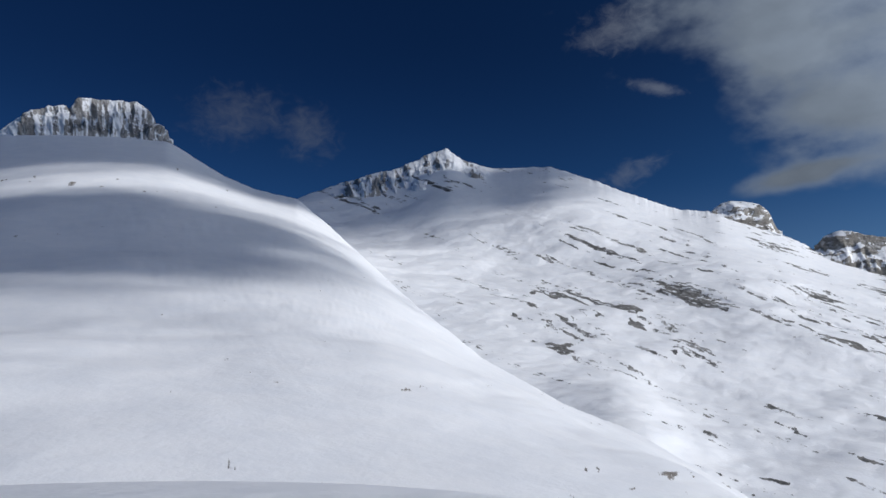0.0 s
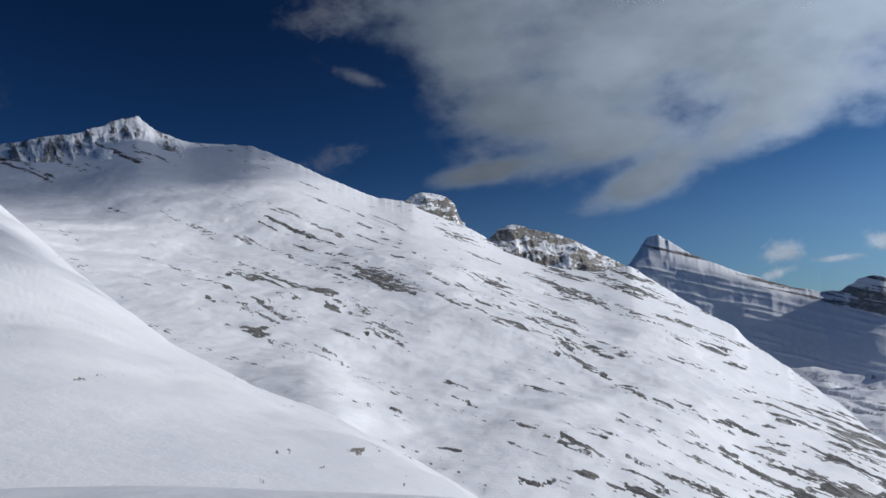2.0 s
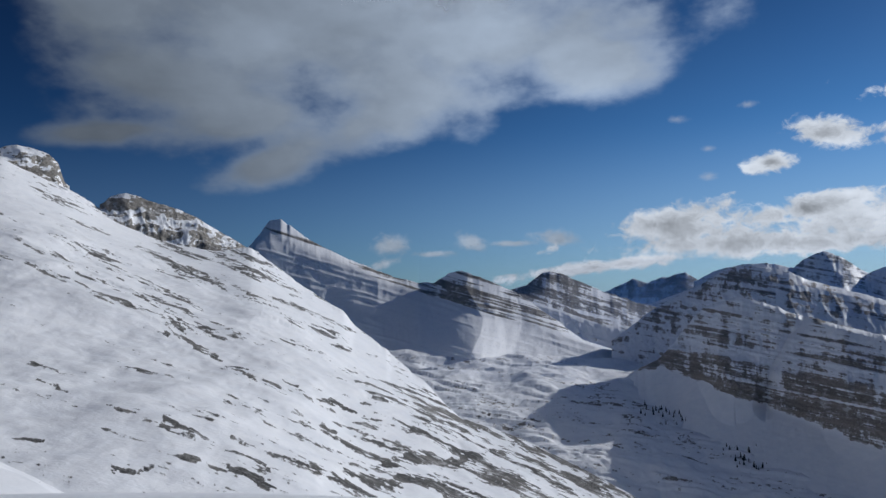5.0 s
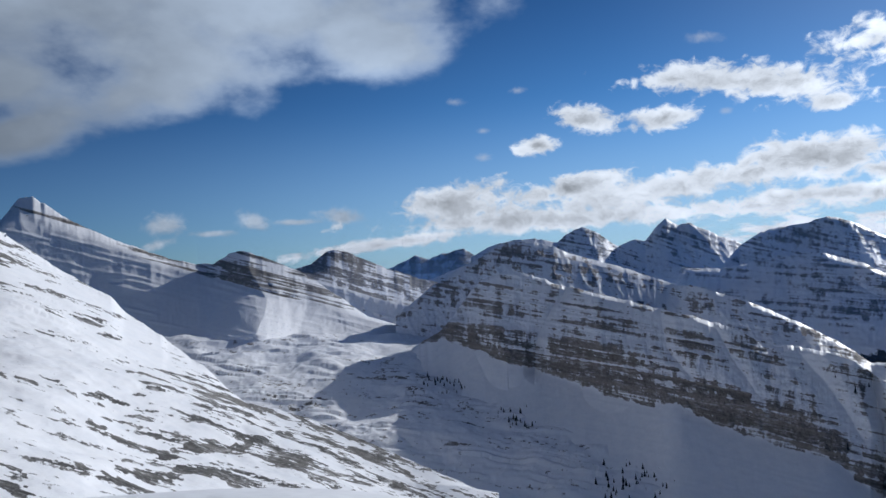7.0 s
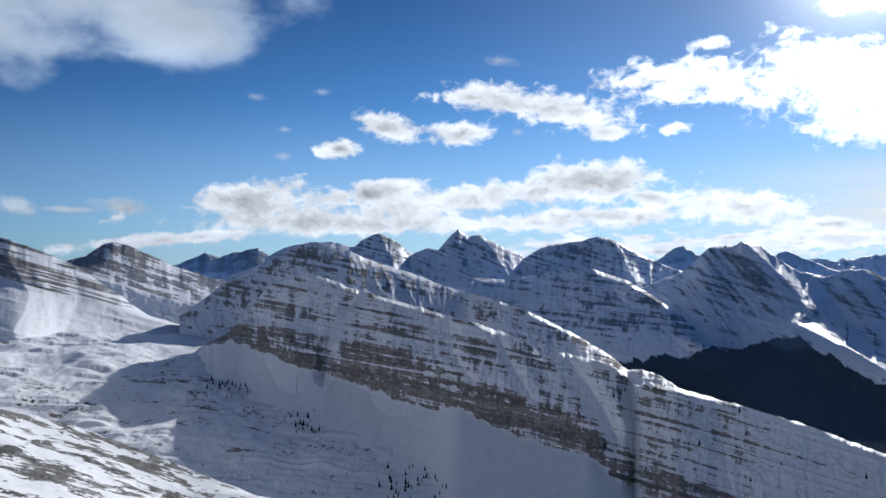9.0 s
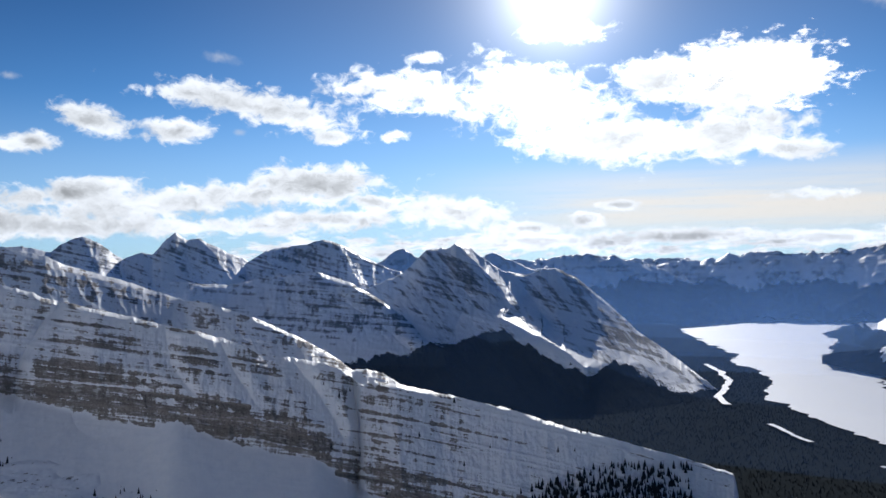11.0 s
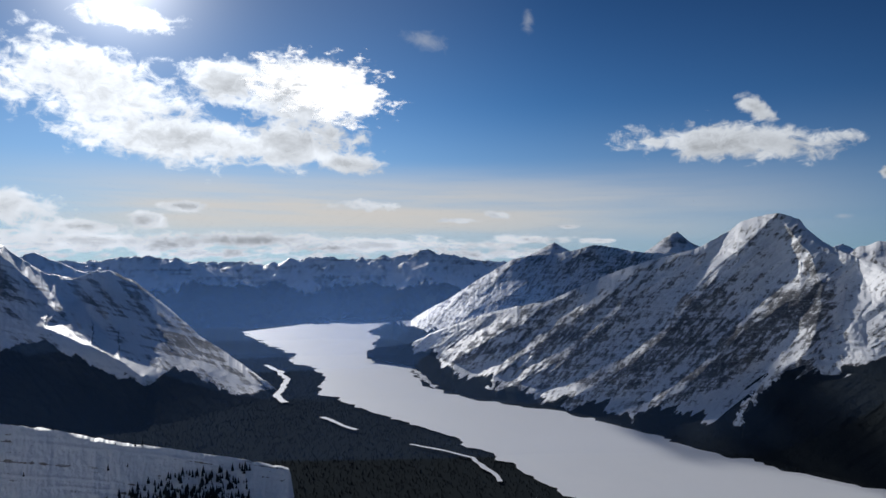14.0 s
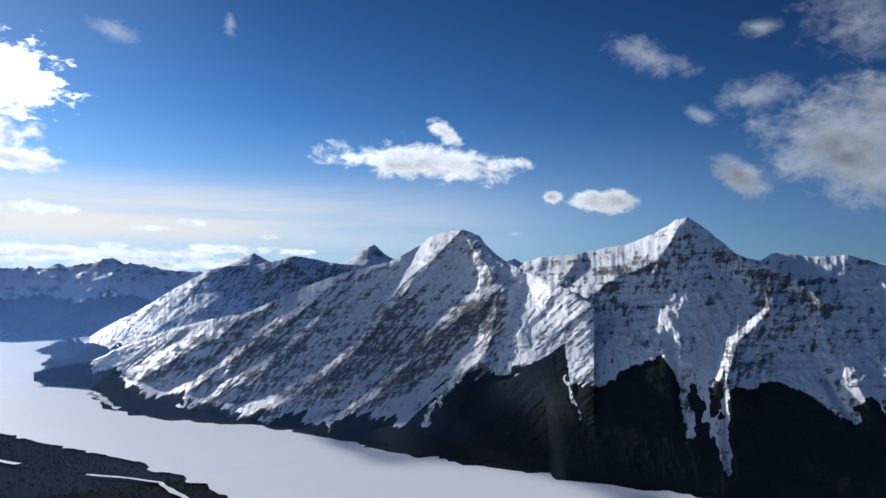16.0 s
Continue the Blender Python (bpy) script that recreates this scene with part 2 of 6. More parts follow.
class Nodes:
    """Short ways to add shader nodes to one material."""

    def __init__(self, mat):
        self.t = mat.node_tree
        self.bsdf = self.t.nodes["Principled BSDF"]

    def plug(self, socket, value):
        if isinstance(value, bpy.types.NodeSocket):
            self.t.links.new(value, socket)
        else:
            socket.default_value = value

    def node(self, kind, **settings):
        n = self.t.nodes.new(kind)
        for key, value in settings.items():
            setattr(n, key, value)
        return n

    def math(self, op, a, b=0.0, c=0.0, clamp=False):
        n = self.node("ShaderNodeMath", operation=op, use_clamp=clamp)
        for s, v in zip(n.inputs, (a, b, c)):
            self.plug(s, v)
        return n.outputs[0]

    def ramp(self, v, lo, hi, a=0.0, b=1.0):
        n = self.node("ShaderNodeMapRange", interpolation_type="SMOOTHSTEP")
        for s, x in zip(n.inputs, (v, lo, hi, a, b)):
            self.plug(s, x)
        return n.outputs[0]

    def mix(self, f, a, b):
        n = self.node("ShaderNodeMix", data_type="RGBA")
        self.plug(n.inputs[0], f)
        self.plug(n.inputs[6], a)
        self.plug(n.inputs[7], b)
        return n.outputs[2]

    def noise(self, vec, scale, detail=4.0, rough=0.55):
        n = self.node("ShaderNodeTexNoise")
        self.plug(n.inputs["Vector"], vec)
        n.inputs["Scale"].default_value = scale
        n.inputs["Detail"].default_value = detail
        n.inputs["Roughness"].default_value = rough
        return n.outputs[0]

    def scaled(self, vec, s):
        n = self.node("ShaderNodeVectorMath", operation="MULTIPLY")
        self.plug(n.inputs[0], vec)
        n.inputs[1].default_value = s
        return n.outputs[0]

    def attribute(self, name):
        return self.node("ShaderNodeAttribute", attribute_name=name).outputs["Fac"]


SNOW = (0.86, 0.87, 0.89, 1)


def mountain_material(name, rock=(0.2, 0.18, 0.165), rock2=(0.33, 0.3, 0.27), grain=2.5, stretch=0.25, crumble=0.5, edge=0.1, scale=1.0, relief=0.15, forest_tone=0.0):
    """Snow, with rock where the attribute rock is above nought and forest where wood is.
    The attributes along, bed and fall are metres along the slope, across the beds and down the slope."""
    m = material(name)
    n = Nodes(m)
    pos = n.node("ShaderNodeNewGeometry").outputs["Position"]
    along, bed, fall = n.attribute("along"), n.attribute("bed"), n.attribute("fall")
    cloth = n.node("ShaderNodeCombineXYZ")
    n.plug(cloth.inputs[0], n.math("MULTIPLY", along, stretch))
    n.plug(cloth.inputs[1], bed)
    n.plug(cloth.inputs[2], n.math("MULTIPLY", fall, 0.05))
    ledge = n.noise(cloth.outputs[0], 1.0 / grain, 4.0, 0.6)
    layer = n.node("ShaderNodeCombineXYZ")
    n.plug(layer.inputs[0], n.math("MULTIPLY", along, 0.015))
    n.plug(layer.inputs[1], bed)
    tone = n.noise(layer.outputs[0], 0.11 / scale, 4.0, 0.6)
    rough = n.noise(pos, 0.09 / scale, 6.0, 0.65)
    fine = n.noise(pos, 0.55 / scale, 4.0, 0.65)
    amount = n.math("MULTIPLY_ADD", n.math("SUBTRACT", ledge, 0.5), crumble * 1.6, n.attribute("rock"))
    amount = n.math("MULTIPLY_ADD", n.math("SUBTRACT", fine, 0.5), crumble, amount)
    amount = n.ramp(amount, -edge, edge)
    stone = n.mix(n.ramp(tone, 0.36, 0.64), (*rock, 1), (*rock2, 1))
    stone = n.mix(n.ramp(fine, 0.35, 0.75, 0.0, 0.6), stone, (rock[0] * 0.45, rock[1] * 0.45, rock[2] * 0.45, 1))
    # a dusting of snow lies on the stone
    stone = n.mix(n.ramp(n.math("MULTIPLY_ADD", rough, 0.5, n.math("MULTIPLY", ledge, 0.5)), 0.5, 0.64, 0.0, 0.4), stone, SNOW)
    snow = n.mix(n.ramp(rough, 0.3, 0.7), SNOW, (0.8, 0.82, 0.855, 1))
    colour = n.mix(amount, snow, stone)
    green = n.mix(fine, (0.02 + forest_tone, 0.026 + forest_tone, 0.03 + forest_tone, 1), (0.034 + forest_tone, 0.04 + forest_tone, 0.044 + forest_tone, 1))
    speck = n.noise(pos, 0.22, 5.0, 0.75)
    wood = n.ramp(n.math("MULTIPLY_ADD", n.math("SUBTRACT", speck, 0.5), 1.1, n.attribute("wood")), 0.42, 0.58)
    colour = n.mix(wood, colour, green)
    n.plug(n.bsdf.inputs["Base Color"], colour)
    n.plug(n.bsdf.inputs["Roughness"], n.mix(amount, (0.55, 0.55, 0.55, 1), (0.9, 0.9, 0.9, 1)))
    n.plug(n.bsdf.inputs["Specular IOR Level"], n.math("MULTIPLY_ADD", wood, -0.15, 0.15))
    bump = n.node("ShaderNodeBump")
    n.plug(bump.inputs["Strength"], n.math("MULTIPLY_ADD", amount, 0.6, relief))
    bump.inputs["Distance"].default_value = 3.0 * scale
    n.plug(bump.inputs["Height"], n.math("MULTIPLY_ADD", rough, 1.4, n.math("MULTIPLY", fine, 0.5)))
    n.plug(n.bsdf.inputs["Normal"], bump.outputs[0])
    return m


# ---- terrain ----


def _hash(ix, iy, seed):
    h = (ix.astype(np.int64) * 374761393 + iy.astype(np.int64) * 668265263 + seed * 974634777) & 0xFFFFFFFF
    h = ((h ^ (h >> 13)) * 1274126177) & 0xFFFFFFFF
    return ((h ^ (h >> 16)) & 0xFFFF) / 65535.0


def value_noise(x, y, seed=0):
    ix, iy = np.floor(x), np.floor(y)
    fx, fy = x - ix, y - iy
    fx, fy = fx * fx * fx * (fx * (fx * 6 - 15) + 10), fy * fy * fy * (fy * (fy * 6 - 15) + 10)
    a, b = _hash(ix, iy, seed), _hash(ix + 1, iy, seed)
    c, d = _hash(ix, iy + 1, seed), _hash(ix + 1, iy + 1, seed)
    return (a + (b - a) * fx) * (1 - fy) + (c + (d - c) * fx) * fy - 0.5


def fbm(x, y, octaves=5, gain=0.5, seed=0):
    total, amp = 0.0, 1.0
    for k in range(octaves):
        total = total + amp * value_noise(x, y, seed + k * 17)
        x, y = 0.8 * x * 2 + 0.6 * y * 2 + 11.3, -0.6 * x * 2 + 0.8 * y * 2 + 5.7
        amp *= gain
    return total


def ridged(x, y, octaves=4, gain=0.5, seed=0):
    total, amp = 0.0, 1.0
    for k in range(octaves):
        total = total + amp * (0.5 - 2 * np.abs(value_noise(x, y, seed + k * 23)))
        x, y = 0.8 * x * 2.1 + 0.6 * y * 2.1 + 3.1, -0.6 * x * 2.1 + 0.8 * y * 2.1 + 9.2
        amp *= gain
    return total


GRIDS = {}


def mesh_grid(name, x, y, z, mat, attributes=(), parent=None):
    """A mesh from a grid of places."""
    rows, cols = x.shape
    me = bpy.data.meshes.new(name)
    me.vertices.add(rows * cols)
    me.vertices.foreach_set("co", np.stack([x, y, z], -1).astype(np.float32).ravel())
    i = (np.arange(rows - 1)[:, None] * cols + np.arange(cols - 1)[None, :]).ravel()
    quads = np.stack([i, i + 1, i + cols + 1, i + cols], -1).astype(np.int32)
    me.loops.add(quads.size)
    me.loops.foreach_set("vertex_index", quads.ravel())
    me.polygons.add(len(quads))
    me.polygons.foreach_set("loop_start", np.arange(0, quads.size, 4, dtype=np.int32))
    me.polygons.foreach_set("use_smooth", np.ones(len(quads), bool))
    for key, values in attributes:
        me.attributes.new(key, "FLOAT", "POINT").data.foreach_set("value", values.astype(np.float32).ravel())
    me.update(calc_edges=True)
    me.validate()
    me.materials.append(mat)
    ob = new(name, me)
    if parent:
        ob.parent = parent
    return ob


def slope(name, curves, counts, step, mat, rough=4.0, size=60.0, gullies=0.0, gully_size=40.0, ledges=0.0, ledge_size=14.0, dip=0.0,
          back=300.0, drop=0.75, jag=0.3, crest=0.25, seed=1, span=None, blur=0, plain=0.0, ease=2.5, hold=8.0, ledge_from=-1e6, stone=None):
    """Terrain that climbs from curve to curve (bearing, elevation, distance as the eye at the origin has them) and falls away behind the last.
    rough, gullies and ledges are metres of relief; dip: fall of the beds in metres for each metre to the right."""
    lo = max(c[0][0] for c in curves) if span is None else span[0]
    hi = min(c[-1][0] for c in curves) if span is None else span[1]
    a = np.arange(lo, hi + step, step)
    lines = []

    def eased(values, degrees):
        half = max(1, int(degrees / step / 2))
        for _ in range(2):
            sums = np.cumsum(np.concatenate([[0], np.pad(values, half, "edge")]))
            values = (sums[2 * half + 1:] - sums[:-2 * half - 1]) / (2 * half + 1)
        return values

    for c in curves:
        c = np.array(c)
        lines.append((eased(np.interp(a, c[:, 0], c[:, 1]), ease), eased(np.interp(a, c[:, 0], c[:, 2]), ease)))
    c = np.array(curves[-1])
    exact = eased(np.interp(a, c[:, 0], c[:, 1]), 0.25) - lines[-1][0]
    wiggle = fbm(a * 1.7, a * 0 + seed, 5, 0.6, seed + 3)
    rr, zz, uu = [], [], []
    total = sum(counts)
    done = 0
    for (e0, r0), (e1, r1), count in zip(lines[:-1], lines[1:], counts):
        z0, z1 = r0 * np.tan(np.radians(e0)), r1 * np.tan(np.radians(e1))
        for k in range(count + (done + count == total)):
            u = k / count
            te = np.tan(np.radians(e0 + (e1 - e0) * u))
            low = (z1 - z0) - (r1 - r0) * te
            s = np.where(np.abs(low) > 1e-6, (r0 * te - z0) / np.where(np.abs(low) > 1e-6, low, 1), u)
            s = np.clip(s, 0, 1)
            if k == 0:
                s = s * 0
            if k == count:
                s = s * 0 + 1
            rr.append(r0 + (r1 - r0) * s)
            zz.append(z0 + (z1 - z0) * s)
            uu.append(np.full_like(a, (done + k) / total))
        done += count
    if blur:
        k = np.ones(2 * blur + 1) / (2 * blur + 1)
        for rows_done in (rr, zz):
            table = np.array(rows_done)
            for _ in range(2):
                padded = np.concatenate([2 * table[:1] - table[blur:0:-1], table, 2 * table[-1:] - table[-2:-blur - 2:-1]])
                sums = np.cumsum(np.concatenate([padded[:1] * 0, padded]), axis=0)
                table = (sums[2 * blur + 1:] - sums[:-2 * blur - 1]) / (2 * blur + 1)
            rows_done[:] = list(table)
    for i, u in enumerate(uu):
        fade = np.exp(-abs(u[0] - 1) * hold)
        zz[i] = zz[i] + np.radians(exact) * rr[-1] * fade + jag * np.radians(wiggle) * rr[-1] * np.exp(-abs(u[0] - 1) * 45)
    top_r, top_z = rr[-1], zz[-1]
    for k in range(1, 15):
        w = (k / 14) ** 1.5
        rr.append(top_r + back * w)
        zz.append(top_z - back * w * drop * (0.35 + 0.65 * w))
        uu.append(np.full_like(a, 1 + w))
    r, z, u = np.array(rr), np.array(zz), np.array(uu)
    ar = np.radians(a)[None, :]
    x, y = r * np.sin(ar), r * np.cos(ar)
    mid = float(np.mean(lines[-1][1]))
    along = np.radians(a - a[0])[None, :] * mid + 0 * r
    # outward direction of the surface
    du = np.stack([np.gradient(v, axis=0) for v in (x, y, z)], -1)
    da = np.stack([np.gradient(v, axis=1) for v in (x, y, z)], -1)
    nrm = np.cross(da, du)
    nrm /= np.linalg.norm(nrm, axis=-1, keepdims=True) + 1e-9
    nrm *= np.where(nrm[..., 2:3] < 0, -1, 1)
    keep = np.clip((1 - u) * 4, crest, 1) * np.clip(u * 8 + 0.1, 0, 1)
    keep = np.where(u > 1, crest, keep)
    near = np.clip(r / 150.0, 0.05, 1)
    d = rough * fbm(x / size, y / size + z / size * 0.7, 6, 0.5, seed)
    cut = np.clip((u - plain) * 20, 0, 1)
    if gullies:
        d = d + cut * gullies * ridged((along + 0.25 * z) / gully_size, (z + r * 0.3) / (gully_size * 5), 4, 0.5, seed + 5)
    bed = mid * np.arctan2(z, r) - dip * along
    if ledges:
        warp = bed + 0.5 * ledge_size * fbm(along / 90, z / 60, 3, 0.5, seed + 9)
        q = warp / ledge_size + 2.4 * value_noise(warp / (2.3 * ledge_size), along / 500, seed + 31) + 1.4 * value_noise(warp / (5.1 * ledge_size), along / 300, seed + 32)
        step_f = q - np.floor(q)
        vary = np.clip(4 * fbm(np.floor(q) * 3.7, along / 70, 3, 0.6, seed + 7), 0, 1.8)
        d = d + cut * np.clip((r - 350) / 300, 0, 1) * np.clip((along - ledge_from) / 200, 0, 1) * ledges * vary * (np.clip((1 - step_f) / 0.8, 0, 1) - 0.5)
    d = d * keep * near
    p = np.stack([x, y, z + EYE], -1) + nrm * d[..., None]
    GRIDS[name] = p
    e = np.degrees(np.arctan2(z, r))
    tags = [("along", along), ("bed", bed), ("fall", r), ("rock", rock_field(p, a[None, :] + 0 * r, e, u, along, bed, r, seed, **(stone or {})))]
    return mesh_grid(name, p[..., 0], p[..., 1], p[..., 2], mat, tags)


def relief(name, lines, rows, step, mat, spurs=(), gullies=(), rough=8.0, size=60.0, slant=0.0, crags=3.0, ledges=0.0, ledge_size=14.0, dip=0.0, cap=0.0, cap_high=0.06,
           back=250.0, drop=0.8, jag=0.08, blur=5, seed=1, stone=None, wood=None, keep_top=0.45, calm=0.0, ribs=0.0, parts=None):
    """A mountainside between lines of (bearing, elevation, distance), the last of which is the skyline; it falls away behind.
    spurs and gullies: (line of bearing and elevation, width on either side in degrees, metres that it stands out or is cut in).
    A line without distances lies on the valley floor. parts: names of the lower and the upper part and the row between them."""
    lo, hi = lines[-1][0][0], lines[-1][-1][0]
    a = np.arange(lo, hi + step, step)
    el_l, r_l = [], []
    for k, c in enumerate(lines):
        e = np.interp(a, [p[0] for p in c], [p[1] for p in c])
        soft_n = max(1, int((0.2 if k == len(lines) - 1 else 1.2) / step / 2))
        e = np.convolve(np.pad(e, soft_n, "edge"), np.ones(2 * soft_n + 1) / (2 * soft_n + 1), "valid")
        if len(c[0]) > 2:
            d = np.interp(a, [p[0] for p in c], [p[2] for p in c])
            half = max(1, int(1.6 / step / 2))
            for _ in range(2):
                d = np.convolve(np.pad(d, half, "edge"), np.ones(2 * half + 1) / (2 * half + 1), "valid")
        else:
            d = (EYE - LAKE - 4) / np.tan(np.radians(-e))
        el_l.append(e)
        r_l.append(d)
    el_l[-1] = el_l[-1] + jag * fbm(a * 2.1, a * 0 + seed, 5, 0.6, seed + 3)
    for k in range(len(lines) - 2, -1, -1):
        el_l[k] = np.minimum(el_l[k], el_l[k + 1] - 0.15)
        r_l[k] = np.minimum(r_l[k], r_l[k + 1] - 5)
    v = np.linspace(0, 1, rows)[:, None]
    e = el_l[0] + (el_l[-1] - el_l[0]) * v
    r = np.zeros_like(e)
    for k in range(len(lines) - 1):
        f = np.clip((e - el_l[k]) / (el_l[k + 1] - el_l[k]), 0, 1)
        r = r + (r_l[k + 1] - r_l[k]) * f + (r_l[0] if k == 0 else 0)
    if blur:
        for _ in range(2):
            pad = np.concatenate([2 * r[:1] - r[blur:0:-1], r, 2 * r[-1:] - r[-2:-blur - 2:-1]])
            sums = np.cumsum(np.concatenate([pad[:1] * 0, pad]), axis=0)
            r = (sums[2 * blur + 1:] - sums[:-2 * blur - 1]) / (2 * blur + 1)
    mid = float(np.mean(r))
    aa = a[None, :] + 0 * e
    along, up = np.radians(aa - a[0]) * mid, np.radians(e) * mid
    bed = up - dip * along
    wob_a = aa + 0.35 * fbm(along / 70, up / 70, 4, 0.55, seed + 41)
    wob_e = e + 0.35 * fbm(along / 70 + 19, up / 70, 4, 0.55, seed + 42)

    def tent(line, left, right):
        best = np.zeros_like(e)
        for (a0, e0), (a1, e1) in zip(line[:-1], line[1:]):
            da, de = a1 - a0, e1 - e0
            t = np.clip(((wob_a - a0) * da + (wob_e - e0) * de) / (da * da + de * de + 1e-9), 0, 1)
            ga, ge = wob_a - a0 - t * da, wob_e - e0 - t * de
            best = np.maximum(best, 1 - np.hypot(ga, ge) / np.where(ga < 0, left, right))
        return best

    out_by = np.zeros_like(e)
    for line, left, right, high in spurs:
        out_by = np.maximum(out_by, high * tent(line, left, right))
    for line, left, right, deep in gullies:
        out_by = out_by - deep * tent(line, left, right) ** 1.3
    hold = np.clip(v * 6 + 0.1, 0, 1) * np.clip((1 - v) * 5 + keep_top, 0, 1)
    if calm:
        # drifted snow at the foot lies smooth
        hold = hold * np.clip((e - el_l[1]) / 0.5, calm, 1)
    across = along + slant * up
    d = rough * ridged(across / size, up / (size * 3.2), 4, 0.52, seed + 5) + crags * fbm(along / (size * 0.25), up / (size * 0.25), 4, 0.55, seed + 6)
    r = r - out_by * np.clip(v * 8, 0, 1) - d * hold
    if ledges:
        warp = bed + 0.6 * ledge_size * fbm(along / 130, up / 60, 3, 0.5, seed + 9)
        q = warp / ledge_size + 1.6 * value_noise(warp / (2.7 * ledge_size), along / 420, seed + 31)
        part_f = q - np.floor(q)
        vary = np.clip(0.5 + 3 * fbm(np.floor(q) * 3.7, along / 90, 3, 0.6, seed + 7), 0, 1.8)
        r = r + ledges * hold * vary * (np.clip((part_f - 0.55) / 0.45, 0, 1) - part_f)
    if cap:
        crown = np.clip(0.6 + 2.2 * fbm(a / 2.2, a * 0, 3, 0.5, seed + 13), 0, 1.5)
        r = r + cap * crown * np.clip((v - 1 + cap_high) / cap_high, 0, 1) ** 1.5
    r = np.maximum.accumulate(r + 0.05 * np.arange(rows)[:, None], axis=0)
    x, y, z = r * np.sin(np.radians(aa)), r * np.cos(np.radians(aa)), r * np.tan(np.radians(e))
    w = (np.arange(1, 11) / 10)[:, None] ** 1.5
    rb = r[-1] + back * w
    zb = z[-1] - back * w * drop * (0.3 + 0.7 * w)
    x, y = np.concatenate([x, rb * np.sin(np.radians(a))]), np.concatenate([y, rb * np.cos(np.radians(a))])
    z, r = np.concatenate([z, zb]) + EYE, np.concatenate([r, rb])
    more = [np.concatenate([q, q[-1:] + 0 * w]) for q in (aa, along, up, bed)]
    aa, along, up, bed = more
    e, u = np.degrees(np.arctan2(z - EYE, r)), np.concatenate([v, 1 + w]) + 0 * r
    p = np.stack([x, y, z], -1)
    GRIDS[name] = p
    tags = [("along", along), ("bed", bed), ("fall", r)]
    if wood is not None:
        tags.append(("wood", wood(aa, e, along, up, seed)))
    field = rock_field(p, aa, e, u, along, bed, up, seed, **(stone or {}))
    if ribs:
        # ribs are blown bare, hollows hold their snow
        stand = out_by / (max(h for *_, h in spurs) + 1e-6) - 0.4 + 0.55 * d / rough
        field[:rows] += ribs * stand
    tags.append(("rock", field))
    if parts is None:
        return mesh_grid(name, x, y, z, mat, tags)
    root = new(name)
    for part_name, cut in ((parts[0], slice(0, parts[2] + 1)), (parts[1], slice(parts[2], None))):
        mesh_grid(part_name, x[cut], y[cut], z[cut], mat, [(k, t[cut]) for k, t in tags], root)
    return root


def rock_field(p, a, e, u, along, bed, up, seed, base=-0.5, bands=1.2, band_size=9.0, long=18.0, specks=0.6, speck_size=14.0, steep=2.0, level=0.35, bare=None, outcrops=(), drip=2.5, lean=0.0):
    """How far rock stands out of the snow: above nought it shows. Beds break through in long streaks, steep ground sheds its snow, and outcrops follow given lines."""
    du = np.stack([np.gradient(p[..., k], axis=0) for k in range(3)], -1)
    da = np.stack([np.gradient(p[..., k], axis=1) for k in range(3)], -1)
    nrm = np.cross(da, du)
    tilt = 1 - np.abs(nrm[..., 2]) / (np.linalg.norm(nrm, axis=-1) + 1e-9)
    f = base + steep * (tilt - level)
    f = f + bands * fbm(along / (band_size * long), bed / band_size, 5, 0.68, seed + 61)
    f = f + specks * fbm((along + lean * up) / speck_size, up / (speck_size * drip), 5, 0.68, seed + 62)
    if bare is not None:
        f = f + bare(a, e, u)
    if outcrops:
        broken = np.clip(0.65 + 2.6 * fbm(along / 30, bed / 5, 5, 0.65, seed + 63), 0, 1.6)
        ragged = e + 0.45 * fbm(along / 22, bed / 22, 5, 0.65, seed + 64)
        strong = np.zeros_like(f)
        for line, wide in outcrops:
            for (a0, e0), (a1, e1) in zip(line[:-1], line[1:]):
                da_, de_ = a1 - a0, e1 - e0
                t = np.clip(((a - a0) * da_ + (ragged - e0) * de_) / (da_ * da_ + de_ * de_ + 1e-9), 0, 1)
                strong = np.maximum(strong, 1 - np.hypot(a - a0 - t * da_, ragged - e0 - t * de_) / (2 * wide))
        f = f + 1.9 * strong * broken
    return np.where(u > 1.02, np.minimum(f, 0.1), f)


def between(a, line):
    return np.interp(a, [p[0] for p in line], [p[1] for p in line])


LIP = [(-30.81, -6.04, 9), (-12.67, -8.2, 8), (-0.2, -9.54, 7), (10.1, -11.16, 6), (26.12, -13.17, 6), (38.51, -14.54, 6), (47.51, -15.3, 6), (55.49, -15.8, 6), (62.42, -16.75, 6), (66.99, -17.44, 6), (69.6, -18.16, 6), (85, -25, 5)]
SLOPE_FOOT = [(-60, -22, 30), (-30, -22, 30), (0, -24, 30), (24, -27, 28), (36, -30, 26)]
SLOPE_MID = [(-31.17, 4.24, 260), (-22.42, 2.88, 230), (-12.53, 0.42, 170), (-4.15, -2.53, 125), (4.26, -5.85, 104), (12.32, -9.27, 88), (19.77, -12.23, 74), (27, -17, 55), (36, -24, 34)]
SLOPE_RIDGE = [(-60, 6, 600), (-45, 9, 650), (-31.61, 16.29, 700), (-27.82, 16.75, 700), (-24.51, 16.87, 700), (-20.82, 16.84, 690), (-19, 15.79, 680), (-16.54, 14.3, 660), (-14.46, 13.41, 650), (-11.27, 12.69, 640), (-8.92, 10.68, 590), (-6.37, 8.26, 520), (-3.83, 5.72, 440), (-0.88, 2.89, 355), (2.46, 0.04, 270), (8.63, -3.74, 200), (13.78, -6.22, 160), (19.65, -9.85, 120), (27, -14.6, 85), (36, -21, 50)]
